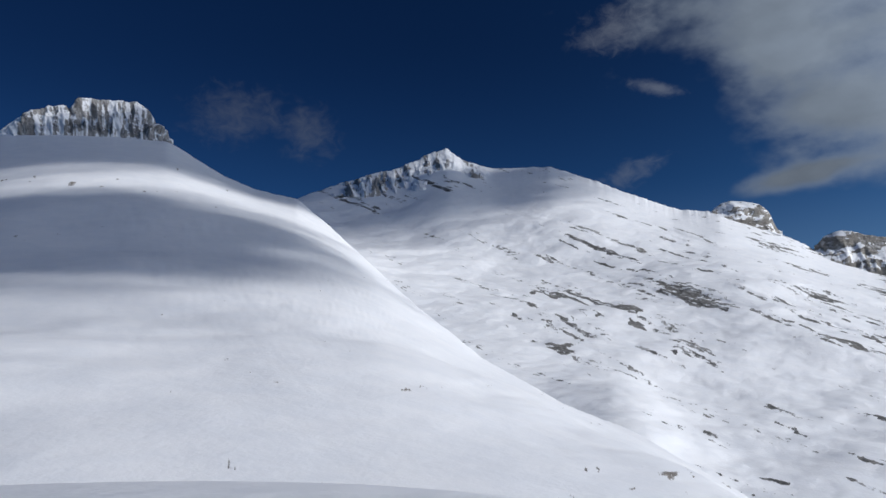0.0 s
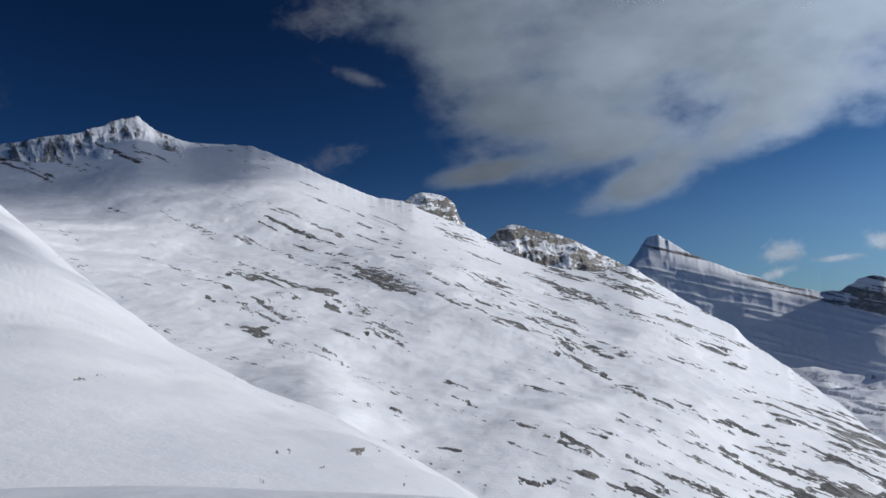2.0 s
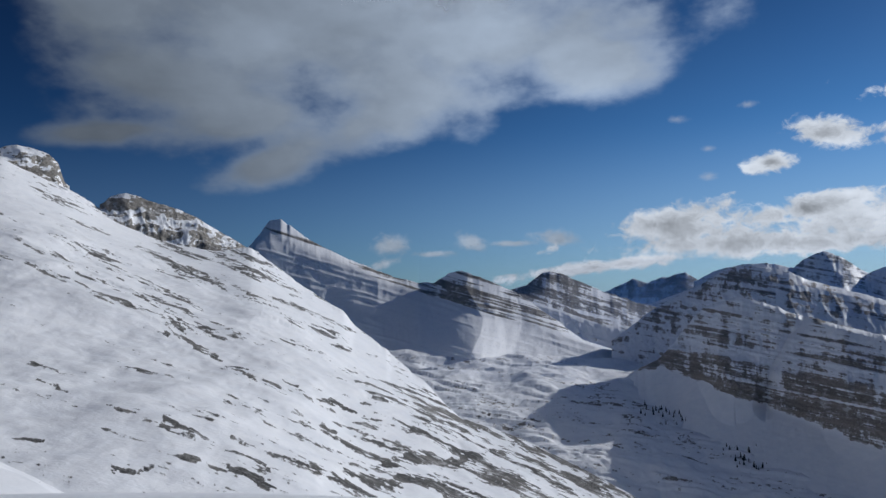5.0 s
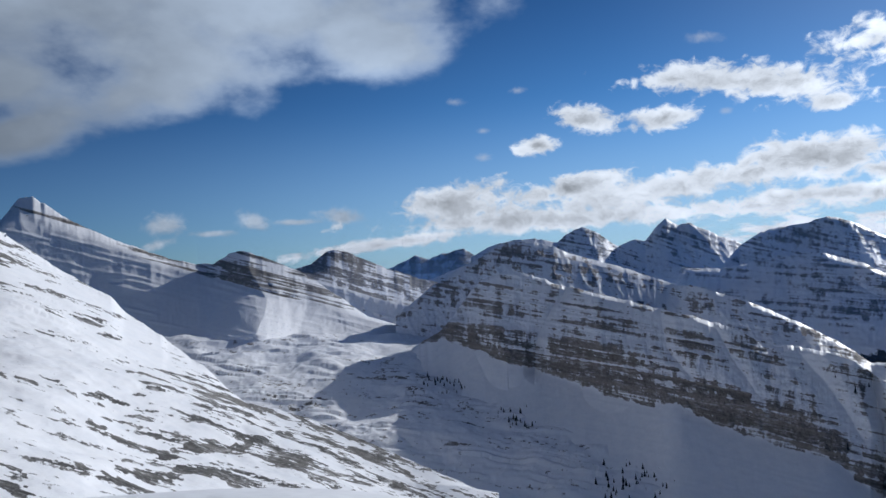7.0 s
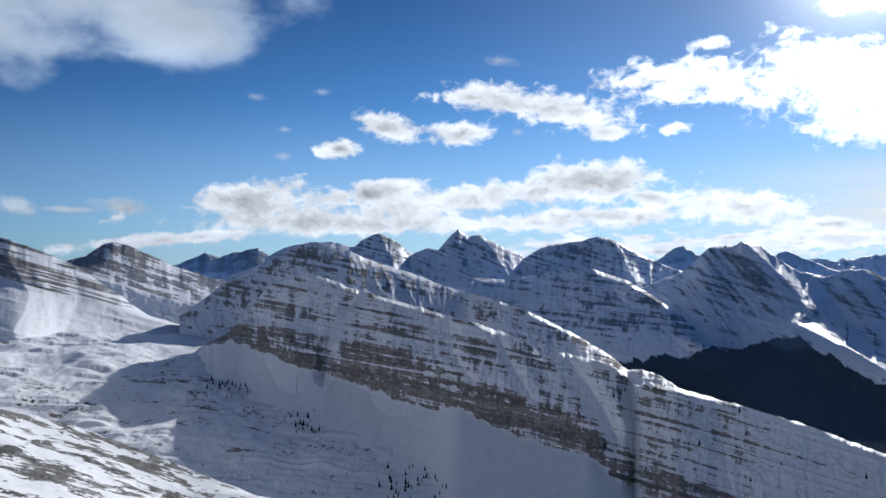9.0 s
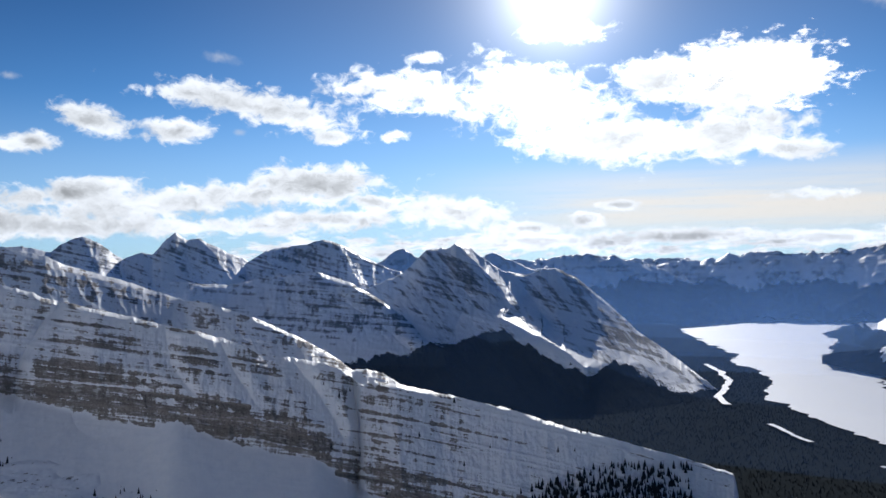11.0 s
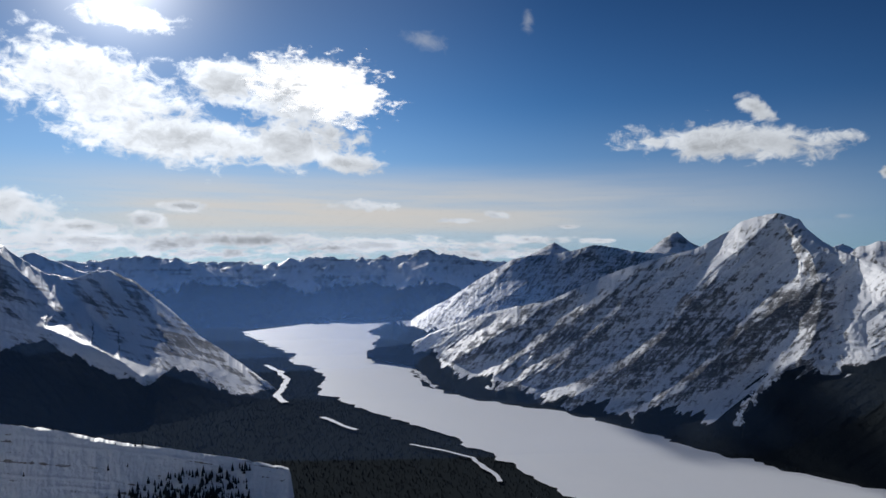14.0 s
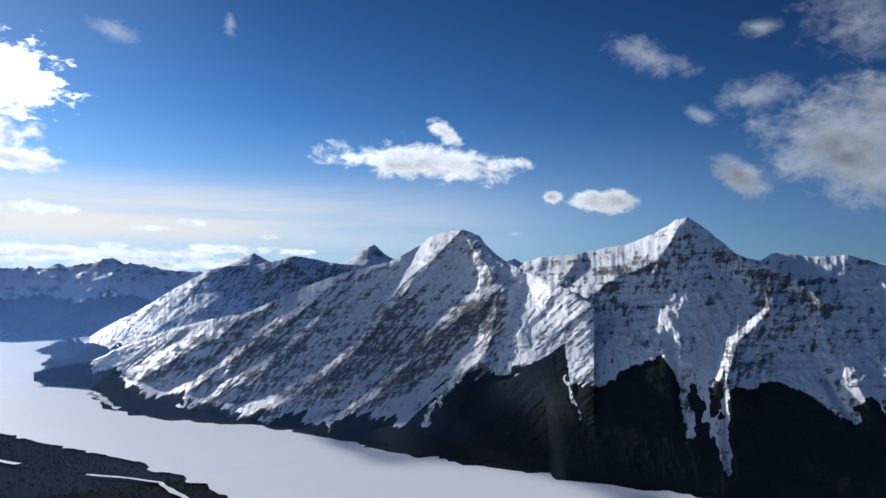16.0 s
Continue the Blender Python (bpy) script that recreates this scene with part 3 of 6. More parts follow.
CRAG_FOOT = [(-33.5, 14.72, 690), (-31.59, 15.84, 690), (-27.82, 16.6, 690), (-24.5, 16.76, 690), (-20.82, 16.64, 682), (-20.41, 16.26, 682)]
CRAG_TOP = [(-33.52, 15.19, 712), (-31.62, 16.51, 712), (-30.31, 17.74, 712), (-29.11, 18.4, 712), (-27.65, 18.64, 712), (-27.39, 18.28, 712), (-26.79, 19.19, 712), (-24.93, 19.26, 712), (-22.81, 19.33, 712), (-22.14, 18.79, 712), (-21.42, 17.89, 712), (-20.9, 17, 712), (-20.42, 16.46, 712)]
FACE_FOOT = [(-15.33, 9.39, 700), (-13.24, 9.37, 680), (-11.32, 9.77, 610), (-9.03, 6.69, 500), (-6.09, 3.55, 410), (-1.87, 0.34, 320), (2.32, -2.42, 260), (8.44, -6.4, 200), (13.52, -9.28, 150), (19, -20, 115), (25, -25, 100), (40, -28, 90), (55, -28, 110), (66, -27, 150), (74, -27, 190)]
FACE_MID = [(-14.9, 11.5, 760), (-13.21, 11.67, 760), (-9.79, 10.82, 760), (-3.7, 9.13, 720), (0.64, 7.19, 650), (9.19, 4.09, 560), (19.14, 0.55, 450), (26.26, -1.76, 390), (32.53, -4.29, 350), (40.96, -8.15, 310), (47.43, -12.2, 300), (56.49, -15.67, 300), (66, -19, 340), (70.05, -17.25, 320), (74, -21, 320)]
FACE_RIDGE = [(-13.62, 12.35, 860), (-12.34, 12.61, 860), (-11.27, 12.69, 850), (-8.85, 13.53, 865), (-7.08, 13.93, 877), (-3.47, 14.79, 900), (-1.41, 15.5, 910), (0.66, 16.14, 920), (1.96, 15.21, 917), (4.18, 14.51, 911), (8.63, 14.35, 900), (11.6, 13.19, 893), (17.66, 10.24, 878), (19.63, 9.78, 873), (20.8, 9.64, 870), (24.95, 7.5, 860), (26.64, 6.4, 860), (27.35, 6, 860), (30.73, 4.45, 860), (34.95, 3.61, 850), (37.24, 3.52, 840), (38.97, 2.2, 823), (41.23, 0.57, 800), (44.14, -1.45, 760), (44.83, -2.49, 680), (47.54, -4.46, 700), (47.57, -4.7, 650), (50.38, -6.93, 600), (53.06, -9.64, 520), (57.36, -11.07, 480), (61.54, -13.02, 430), (66.65, -15.43, 390), (71.77, -17.8, 350)]
KNOB_FOOT = [(20.18, 9.34, 845), (21.88, 8.74, 845), (23.35, 8.21, 845), (24.95, 7.46, 845)]
KNOB_TOP = [(20.21, 9.63, 870), (20.93, 10.17, 870), (21.65, 10.33, 870), (22.79, 10.15, 870), (23.71, 9.79, 870), (24.28, 9.19, 870), (24.44, 8.57, 870), (24.6, 8.06, 870), (25.07, 7.61, 870)]
KNOB2_FOOT = [(26.81, 5.86, 820), (28.98, 4.22, 800), (30.87, 3.35, 790), (33.22, 3.22, 790), (34.92, 3.27, 800), (37.8, 2.8, 815)]
KNOB2_TOP = [(26.86, 6.56, 870), (27.65, 7.2, 869), (28.55, 7.4, 868), (30.26, 6.84, 867), (32.17, 6.34, 865), (33.43, 5.85, 864), (34.63, 4.89, 863), (36.04, 4.13, 862), (37.83, 3.22, 860)]
BACK_RIDGE = [(34.79, 1.65, 1700), (37.03, 3.54, 1690), (37.95, 4.61, 1690), (38.66, 5.61, 1690), (39.48, 5.71, 1690), (40.03, 5.18, 1690), (40.06, 5.31, 1690), (41.21, 4.36, 1691), (44.37, 2.68, 1693), (48.08, 1.18, 1696), (49.82, 0.7, 1697), (51.21, 0.72, 1698), (52.24, 1.35, 1699), (53.27, 1.61, 1700), (55.3, 0.81, 1695), (57.37, -0.14, 1689), (59.02, -1.29, 1685), (60.9, -2.68, 1680), (62.36, -3.84, 1680), (67.1, -5.37, 1700)]
BACK2_FOOT = [(55.97, -3.5, 1850), (62.31, -5.13, 1850), (68.83, -5.88, 1800), (72.32, -6.01, 1750)]
BACK2_RIDGE = [(55.26, -0.47, 2200), (58.23, 0.34, 2200), (59.33, 1.2, 2194), (60.07, 1.43, 2191), (61.26, 1.04, 2184), (63.82, -0.16, 2171), (66.41, -1.06, 2158), (67.92, -1.48, 2150), (69.4, -2.86, 2050), (71.93, -4.92, 1950)]
FARBLUE_RIDGE = [(63.81, -0.42, 3800), (65.59, 0.37, 3800), (66.26, 0.7, 3800), (67.34, 0.3, 3800), (68.68, 0.81, 3800), (70.01, 1.06, 3800), (70.94, 0.36, 3800), (72.14, -0.35, 3800), (73.4, -1.28, 3800)]
SADDLE_RIDGE = [(55.97, -3.5, 2300), (62.83, -3, 2300), (64.62, -1.99, 2300), (67.72, -1.12, 2300), (69.5, -0.45, 2264), (71.29, 0.22, 2227), (72.61, 0.51, 2200), (77.77, -0.15, 2100)]
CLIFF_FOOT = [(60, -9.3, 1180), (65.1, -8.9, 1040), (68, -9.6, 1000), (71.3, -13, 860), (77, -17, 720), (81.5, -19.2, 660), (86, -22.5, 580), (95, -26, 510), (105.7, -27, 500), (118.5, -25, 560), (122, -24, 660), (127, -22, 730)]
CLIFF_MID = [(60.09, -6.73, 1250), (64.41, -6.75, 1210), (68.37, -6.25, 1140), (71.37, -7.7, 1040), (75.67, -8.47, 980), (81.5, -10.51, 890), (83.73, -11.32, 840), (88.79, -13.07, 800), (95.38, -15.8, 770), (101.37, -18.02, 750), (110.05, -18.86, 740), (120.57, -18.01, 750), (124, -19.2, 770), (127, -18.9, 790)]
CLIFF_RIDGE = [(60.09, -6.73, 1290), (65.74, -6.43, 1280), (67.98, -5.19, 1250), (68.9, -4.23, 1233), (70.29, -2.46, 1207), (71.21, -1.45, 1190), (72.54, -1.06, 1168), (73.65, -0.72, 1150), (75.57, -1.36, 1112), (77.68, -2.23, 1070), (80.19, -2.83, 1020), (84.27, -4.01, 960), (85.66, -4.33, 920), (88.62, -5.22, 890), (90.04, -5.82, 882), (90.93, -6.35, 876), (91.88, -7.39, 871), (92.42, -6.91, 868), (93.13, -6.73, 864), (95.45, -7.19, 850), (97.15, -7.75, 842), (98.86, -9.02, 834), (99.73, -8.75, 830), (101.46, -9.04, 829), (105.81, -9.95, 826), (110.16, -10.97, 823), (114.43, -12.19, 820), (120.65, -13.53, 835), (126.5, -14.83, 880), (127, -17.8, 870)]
RIDGE2_RIDGE = [(64.53, -3.95, 1700), (67.25, -1.89, 1700), (69.05, -0.87, 1700), (71.29, 0.26, 1680), (72.64, 1.21, 1664), (73.74, 1.42, 1652), (75.69, 1.24, 1629), (76.96, 0.92, 1614), (78.22, 0.3, 1600), (81.95, -0.89, 1528), (85.95, -2.39, 1450), (86.84, -2.39, 1280), (90.05, -3.43, 1200), (92.1, -4.33, 1176), (94.61, -5.55, 1147), (96.73, -6.8, 1122), (98.22, -7.9, 1105), (99.3, -7.85, 1093), (100.6, -8.26, 1078), (102.11, -9.23, 1060), (104.06, -10.78, 1040)]
PEAK_A_RIDGE = [(70.55, 0.35, 2700), (72.36, 1.25, 2700), (74.26, 1.52, 2685), (75.57, 1.6, 2674), (77.25, 1.18, 2661), (78.11, 1.92, 2654), (79.16, 2.24, 2646), (80.06, 1.96, 2639), (81.33, 0.97, 2628), (82.62, 0.23, 2618), (84.89, -1.43, 2600)]
PEAK_B_RIDGE = [(80.05, -0.54, 2600), (81.88, 0.72, 2600), (83, 1.16, 2591), (83.75, 1.04, 2584), (84.52, 1.94, 2578), (85.29, 2.6, 2571), (86.07, 2.1, 2565), (86.94, 2.15, 2558), (88.05, 1.56, 2548), (90.07, 0.66, 2531), (91.71, -0.29, 2517), (93.79, -1.17, 2500)]
PEAK_C_RIDGE = [(88.04, -1.08, 2500), (90.06, 0.16, 2500), (91.72, 1.21, 2490), (93.39, 1.58, 2479), (94.66, 1.7, 2471), (96.15, 2.13, 2462), (97.65, 1.55, 2452), (99.37, 0.58, 2441), (101.11, -0.18, 2430), (102.85, -0.85, 2419), (105.9, -2.2, 2400)]
SPUR_RIDGE = [(84.9, -1.02, 1900), (88.84, -1.3, 1900), (92.12, -0.72, 1866), (95.49, -0.42, 1832), (98.06, -1.23, 1805), (100.65, -2.79, 1779), (102.38, -4.12, 1761), (103.46, -5.22, 1750), (105.42, -6.32, 1650)]
MASSIF_RIDGE = [(94.62, -3.12, 2000), (98.92, -1.9, 2000), (102.19, -0.54, 2000), (103.08, 0.37, 1997), (103.96, 1.19, 1994), (105.06, 1.4, 1991), (105.5, 1.31, 1990), (106.16, 1.65, 1987), (107.26, 1.42, 1984), (108.12, 0.71, 1981), (109.85, -0.49, 1976), (111.59, -0.86, 1970), (112.89, -0.35, 1966), (113.96, -0.32, 1963), (115.45, -1.06, 1958), (117.94, -3.13, 1950), (119.97, -5.14, 1900), (121.98, -6.52, 1850), (123.74, -7.82, 1700), (125.46, -9.15, 1550)]
SMALLPEAK_RIDGE = [(98.93, -0.37, 3600), (100.68, 0.48, 3600), (101.56, 1.22, 3600), (102.21, 1.34, 3600), (103.08, 0.68, 3600), (105.05, -0, 3600), (107.67, -0.25, 3600), (108.56, 0.75, 3600), (109.22, 0.96, 3600), (110.3, 0.38, 3600), (112.88, -0.74, 3600)]
FAR_RIDGE = [(106.86, -0.06, 4100), (108.66, 0.77, 4100), (110.14, 0.3, 4095), (112.41, 0.21, 4086), (114.37, 0.59, 4079), (116.77, 0.75, 4070), (119.64, 0.23, 4059), (122.15, -0.64, 4050), (123.84, -1.33, 4000), (126.4, -2.48, 3900)]
FAR2_RIDGE = [(117.16, -1.15, 4300), (120.47, -0.26, 4300), (123.01, 0.2, 4300), (125.58, 0.32, 4300), (126.89, 0.64, 4300), (127.97, 0.62, 4300), (129.07, 0.86, 4300), (129.94, 0.53, 4300), (132.57, 0.61, 4300), (134.77, 0.96, 4300), (136.96, 1.26, 4300), (137.83, 0.93, 4300), (139.56, 0.72, 4300), (142.12, 0.1, 4300), (144.65, -0.47, 4300)]
FAR3_RIDGE = [(108.66, 0.29, 4600), (119.64, 0.27, 4650), (122.16, 0.43, 4645), (125.58, -0.07, 4639), (131.69, 0.32, 4627), (135.64, 0.81, 4620), (140.42, 0.66, 4611), (142.56, 0.43, 4607), (145.5, 0.15, 4602), (146.35, 0.77, 4600)]
SPIKE_RIDGE = [(143.83, 0.4, 4500), (145.73, 1, 4500), (146.37, 1.62, 4500), (146.71, 1.87, 4500), (147.2, 1.47, 4500), (148, 1.07, 4500), (150.4, 0.25, 4500)]
SPIKE2_RIDGE = [(151.36, 0.77, 4300), (153.93, 1.09, 4300), (154.78, 2.1, 4300), (155.73, 2.64, 4300), (156.96, 1.55, 4300), (158.28, 1.39, 4300), (164.41, 0.63, 4300), (165.94, 1.38, 4300), (166.59, 1.64, 4300), (167.46, 1.08, 4300), (168.76, 0.65, 4300)]
EAST1_RIDGE = [(134.26, -4.25, 2800), (135.66, -4.14, 2800), (137.09, -3.23, 2770), (138.55, -2.45, 2739), (140.41, -1.25, 2700), (141.94, -0.34, 2694), (143.51, 0.58, 2687), (144.71, 0.84, 2682), (146.74, 1.03, 2674), (148.4, 1.3, 2667), (149.65, 1.7, 2662), (150.92, 1.5, 2657), (152.64, 1.17, 2650), (154.79, 1.01, 2633), (159.15, 1.04, 2600)]
EAST_RIDGE = [(132.27, -6.45, 2150), (133.61, -6.14, 2100), (135.7, -5.85, 2080), (137.85, -4.83, 2067), (140.85, -3.82, 2050), (143.18, -3.16, 2039), (145.98, -2.69, 2026), (148.85, -1.39, 2012), (151.37, -0.31, 2000), (153.93, 0.57, 1989), (156.97, 1.29, 1975), (159.15, 2.53, 1966), (160.24, 3.33, 1961), (161.33, 3.64, 1956), (162.65, 3.82, 1950), (163.97, 3.34, 1942), (164.32, 2.73, 1939), (165.5, 1.64, 1932), (167.03, 0.82, 1922), (168.76, 0.13, 1911), (170.47, -0.64, 1900), (172.58, -1.91, 1850)]
EASTB_RIDGE = [(163.98, 0.63, 2100), (166.16, 0.86, 2100), (167.46, 1.34, 2090), (168.76, 1.73, 2080), (171.33, 1.99, 2061), (173.02, 2.29, 2048), (175.1, 2.67, 2032), (177.16, 3.54, 2017), (178.77, 4.52, 2005), (179.37, 4.63, 2000), (179.96, 4.33, 2000), (181.12, 3.36, 2000), (182.65, 2.03, 2000), (183.4, 1.57, 2000), (184.33, 1.41, 2000), (185.25, 2, 2000), (187.76, 1.66, 2000), (189.82, 1.76, 2000), (190.82, 1.44, 2000), (193.07, 0.86, 2000), (215, 0, 2000)]
SHORE_W = [(122.93, -4.87, 3072), (123.56, -5.27, 2834), (124.62, -5.82, 2565), (126.98, -6.59, 2266), (126.32, -7.08, 2108), (128.47, -7.7, 1935), (129.15, -8.36, 1781), (128.57, -9.44, 1574), (130.59, -10.29, 1440), (133.19, -11.19, 1322), (137.5, -12.48, 1182), (141.32, -13.88, 1059), (143.81, -15.09, 970), (145.39, -15.9, 918), (153.3, -19.4, 743)]
SHORE_E = [(135.54, -3.47, 4315), (134.88, -3.98, 3762), (132.23, -5.01, 2986), (133.32, -5.38, 2780), (132.65, -5.97, 2503), (135.46, -7.13, 2091), (136.5, -8.93, 1665), (137.57, -9.4, 1580), (135.74, -7.71, 1932), (137.58, -9.32, 1594), (140.2, -10.07, 1473), (146.92, -10.81, 1370), (151.51, -11.78, 1254), (157.52, -13.12, 1123), (166.18, -14.26, 1029), (174.61, -15.06, 972), (182.09, -15.31, 956), (191.77, -15.48, 945), (201.21, -15.61, 937)]
ROAD_A = [(124.72, -7.4, 2015), (125.66, -7.9, 1885), (126.29, -8.47, 1756), (125.94, -9.09, 1635), (125.5, -9.7, 1531), (126.26, -10.27, 1443)]
ROAD_B = [(128.83, -11.37, 1301), (130.13, -11.86, 1245), (131.64, -12.44, 1186)]
ROAD_C = [(135.62, -13.5, 1090), (138.54, -14.07, 1044), (140.45, -14.47, 1014), (141.5, -15.25, 960), (142.76, -16.26, 897)]
CRAG2_FOOT = [(-10.19, 12.51, 850), (-7.99, 12.91, 832), (-5.79, 12.6, 822), (-3.57, 12.28, 812), (-1.56, 12.2, 808), (0.84, 10.95, 782), (3.04, 10.39, 770), (5.23, 9.91, 768), (7.8, 8.95, 790)]
CRAG2_TOP = [(-10.18, 12.85, 880), (-7.97, 13.73, 872), (-7.07, 13.98, 876), (-3.47, 14.84, 888), (-1.41, 15.54, 900), (0.66, 16.18, 908), (1.97, 15.25, 904), (3.28, 14.65, 895), (4.56, 13.53, 880), (5.8, 11.88, 850), (7.82, 9.17, 820)]

def massif(name, ridges, step, rows, near, mat, base, steep=0.8, reach=500.0, rough=12.0, size=90.0, spurs=0, spur_len=400.0, spur_fall=0.5, spur_turn=0.0,
           behind=350.0, jag=0.1, dip=0.0, seed=1, ledges=0.0, ledge_size=20.0, sharp=1.0, stone=None, tree_line=None):
    """A mountain of ridges: ground falls away from every point of the ridge lines, first steeply, then less so. The first ridge is the skyline;
    spurs of random length run from it towards the valley. near: how far in front of the skyline the mesh begins."""
    rng = np.random.default_rng(seed)
    main = np.array(ridges[0])
    a = np.arange(main[0, 0], main[-1, 0], step)
    el_ = np.interp(a, main[:, 0], main[:, 1]) + jag * fbm(a * 1.7, a * 0 + seed, 5, 0.6, seed + 3)
    wide = np.ones(31) / 31
    r_ = np.convolve(np.pad(np.interp(a, main[:, 0], main[:, 2]), 15, "edge"), wide, "valid")
    r_ = r_ + 20 * fbm(a * 0.6, a * 0, 4, 0.6, seed + 4)
    ar = np.radians(a)
    top = np.stack([r_ * np.sin(ar), r_ * np.cos(ar), r_ * np.tan(np.radians(el_)) + EYE], -1)
    crest = [top[:: max(1, int(0.16 / step))]]
    for line in ridges[1:]:
        q = np.array(line)
        k = np.arange(len(q))
        f = np.linspace(0, len(q) - 1, 45)
        e_, b_, d_ = np.interp(f, k, q[:, 1]), np.radians(np.interp(f, k, q[:, 0])), np.interp(f, k, q[:, 2])
        d_ = d_ + 5 * fbm(f * 0.9, f * 0 + seed, 3, 0.5, seed + 8)
        crest.append(np.stack([d_ * np.sin(b_), d_ * np.cos(b_), d_ * np.tan(np.radians(e_)) + EYE], -1))
    for k in range(spurs):
        i = int((k + 0.2 + 0.6 * rng.random()) / spurs * len(a))
        p = top[min(i, len(a) - 1)]
        turn = math.atan2(-p[0], -p[1]) + radians(spur_turn + rng.normal() * 18)
        s = np.linspace(0, 1, 24)
        bend = turn + radians(rng.normal() * 25) * s
        long = spur_len * (0.6 + 0.8 * rng.random())
        px, py = p[0] + np.cumsum(np.sin(bend)) * long / 24, p[1] + np.cumsum(np.cos(bend)) * long / 24
        fall = spur_fall * (0.85 + 0.5 * rng.random())
        crest.append(np.stack([px, py, p[2] - 6 - fall * long * s - 8 * np.abs(np.sin(s * 14 + k))], -1))
    crest = np.concatenate(crest)
    v = np.concatenate([np.linspace(0, 1, rows) ** 0.85, 1 + np.linspace(0, 1, 16)[1:] ** 1.4])
    dist = np.where(v[:, None] <= 1, r_ - near * (1 - v[:, None]), r_ + behind * (v[:, None] - 1))
    x, y = dist * np.sin(ar), dist * np.cos(ar)
    z, gap = np.full(x.shape, -1e9, np.float32), np.full(x.shape, 1e9, np.float32)
    wx = x + np.clip(near, 0, 400) * 0.06 * fbm(x / 160, y / 160, 3, 0.5, seed + 11)
    wy = y + np.clip(near, 0, 400) * 0.06 * fbm(x / 160 + 31, y / 160, 3, 0.5, seed + 12)
    wx, wy = wx.astype(np.float32), wy.astype(np.float32)
    for p in crest.astype(np.float32):
        dx, dy = wx - p[0], wy - p[1]
        d = np.sqrt(dx * dx + dy * dy)
        np.minimum(gap, d, out=gap)
        d *= np.float32(steep) / (1 + d * np.float32(0.3 / reach))
        np.maximum(z, p[2] - d, out=z)
    z, gap = z.astype(float), gap.astype(float)
    # the skyline itself stays as it is
    z[rows - 1] = top[:, 2]
    loose = np.clip(gap / (size * 0.8), 0.06, 1)
    z = z + loose * (rough * sharp * ridged(x / size, y / size, 5, 0.5, seed + 20) + 0.6 * rough * fbm(x / (size * 0.4), y / (size * 0.4), 5, 0.55, seed + 21))
    along = np.radians(a - a[0])[None, :] * float(np.mean(r_)) + 0 * z
    bed = z - dip * along
    if ledges:
        q = (bed + 0.5 * ledge_size * fbm(along / 150, z / 90, 3, 0.5, seed + 9)) / ledge_size
        part = q - np.floor(q)
        z = z + ledges * np.clip(gap / 25, 0, 1) * (part ** 2.5 - part) * (0.4 + 1.2 * (value_noise(np.floor(q) * 3.7, along / 160, seed + 7) + 0.5))
    z = np.maximum(z, base - 8)
    GRIDS[name] = np.stack([x, y, z], -1)
    u_ = v[:, None] + 0 * z
    field = rock_field(GRIDS[name], a[None, :] + 0 * z, np.degrees(np.arctan2(z - EYE, dist)), u_, along, bed, z, seed, **(stone or {}))
    tags = [("along", along), ("bed", bed), ("fall", dist), ("rock", field)]
    if tree_line is not None:
        tags.append(("wood", np.clip(0.5 + (tree_line + 60 * fbm(along / 90, z / 200, 4, 0.55, seed + 71) - z) / 40, 0, 1)))
    return mesh_grid(name, x, y, z, mat, tags)


def spot(a, e, a0, e0, sa, se):
    return np.exp(-((a - a0) / sa) ** 2 - ((e - e0) / se) ** 2)


def near_line(a, e, line):
    """Degrees from a line of (bearing, elevation)."""
    near = np.full(a.shape, 99.0)
    for (a0, e0), (a1, e1) in zip(line[:-1], line[1:]):
        da, de = a1 - a0, e1 - e0
        t = np.clip(((a - a0) * da + (e - e0) * de) / (da * da + de * de + 1e-9), 0, 1)
        near = np.minimum(near, np.hypot(a - a0 - t * da, e - e0 - t * de))
    return near


# ledges of dark rock that cross the face
LEDGES = [
    ([(6.63, 5.05), (8.53, 4.36)], 0.10), ([(9.4, 2.59), (11.56, 2.65), (14.62, 1.7), (16.94, -0.15)], 0.14), ([(6.57, 1.56), (8.58, 0.56), (10.3, 1.03)], 0.09),
    ([(8.94, 4.69), (11.34, 3.88), (14.94, 2.49)], 0.10), ([(9.02, 8.57), (13.35, 6.12), (17.11, 4.93)], 0.07), ([(16.47, 3.97), (18.52, 2.93), (20.68, 2.07)], 0.08),
    ([(22.56, 2.56), (26.99, 0.0), (31.48, -2.62)], 0.10), ([(23.86, 3.0), (28.96, 0.22), (32.23, -1.5)], 0.12), ([(31.52, -1.97), (34.45, -3.81), (37.12, -5.65)], 0.15),
    ([(23.19, -4.96), (27.24, -7.88), (32.06, -9.88), (36.71, -12.09), (39.85, -13.51)], 0.11), ([(20.81, -9.76), (23.45, -10.04)], 0.12),
    ([(27.65, -12.94), (32.6, -12.45), (36.63, -13.33), (39.78, -14.5)], 0.25),
]
LOW_LEDGES = [
    ([(37.24, -5.78), (41.55, -7.58), (45.11, -8.56)], 0.14), ([(45.35, -8.2), (49.29, -8.8), (53.13, -9.69), (58.0, -11.85), (64.24, -14.22)], 0.25), ([(47.95, -13.76), (51.45, -14.58), (54.66, -15.79)], 0.25),
    ([(40.49, -8.41), (43.6, -9.94)], 0.12), ([(46.85, -12.46), (51.53, -12.62), (56.46, -12.5)], 0.19), ([(55.71, -10.19), (58.57, -12.47), (61.5, -13.91), (66.59, -16.63)], 0.19), ([(42.31, -5.74), (47.77, -7.85)], 0.09),
]
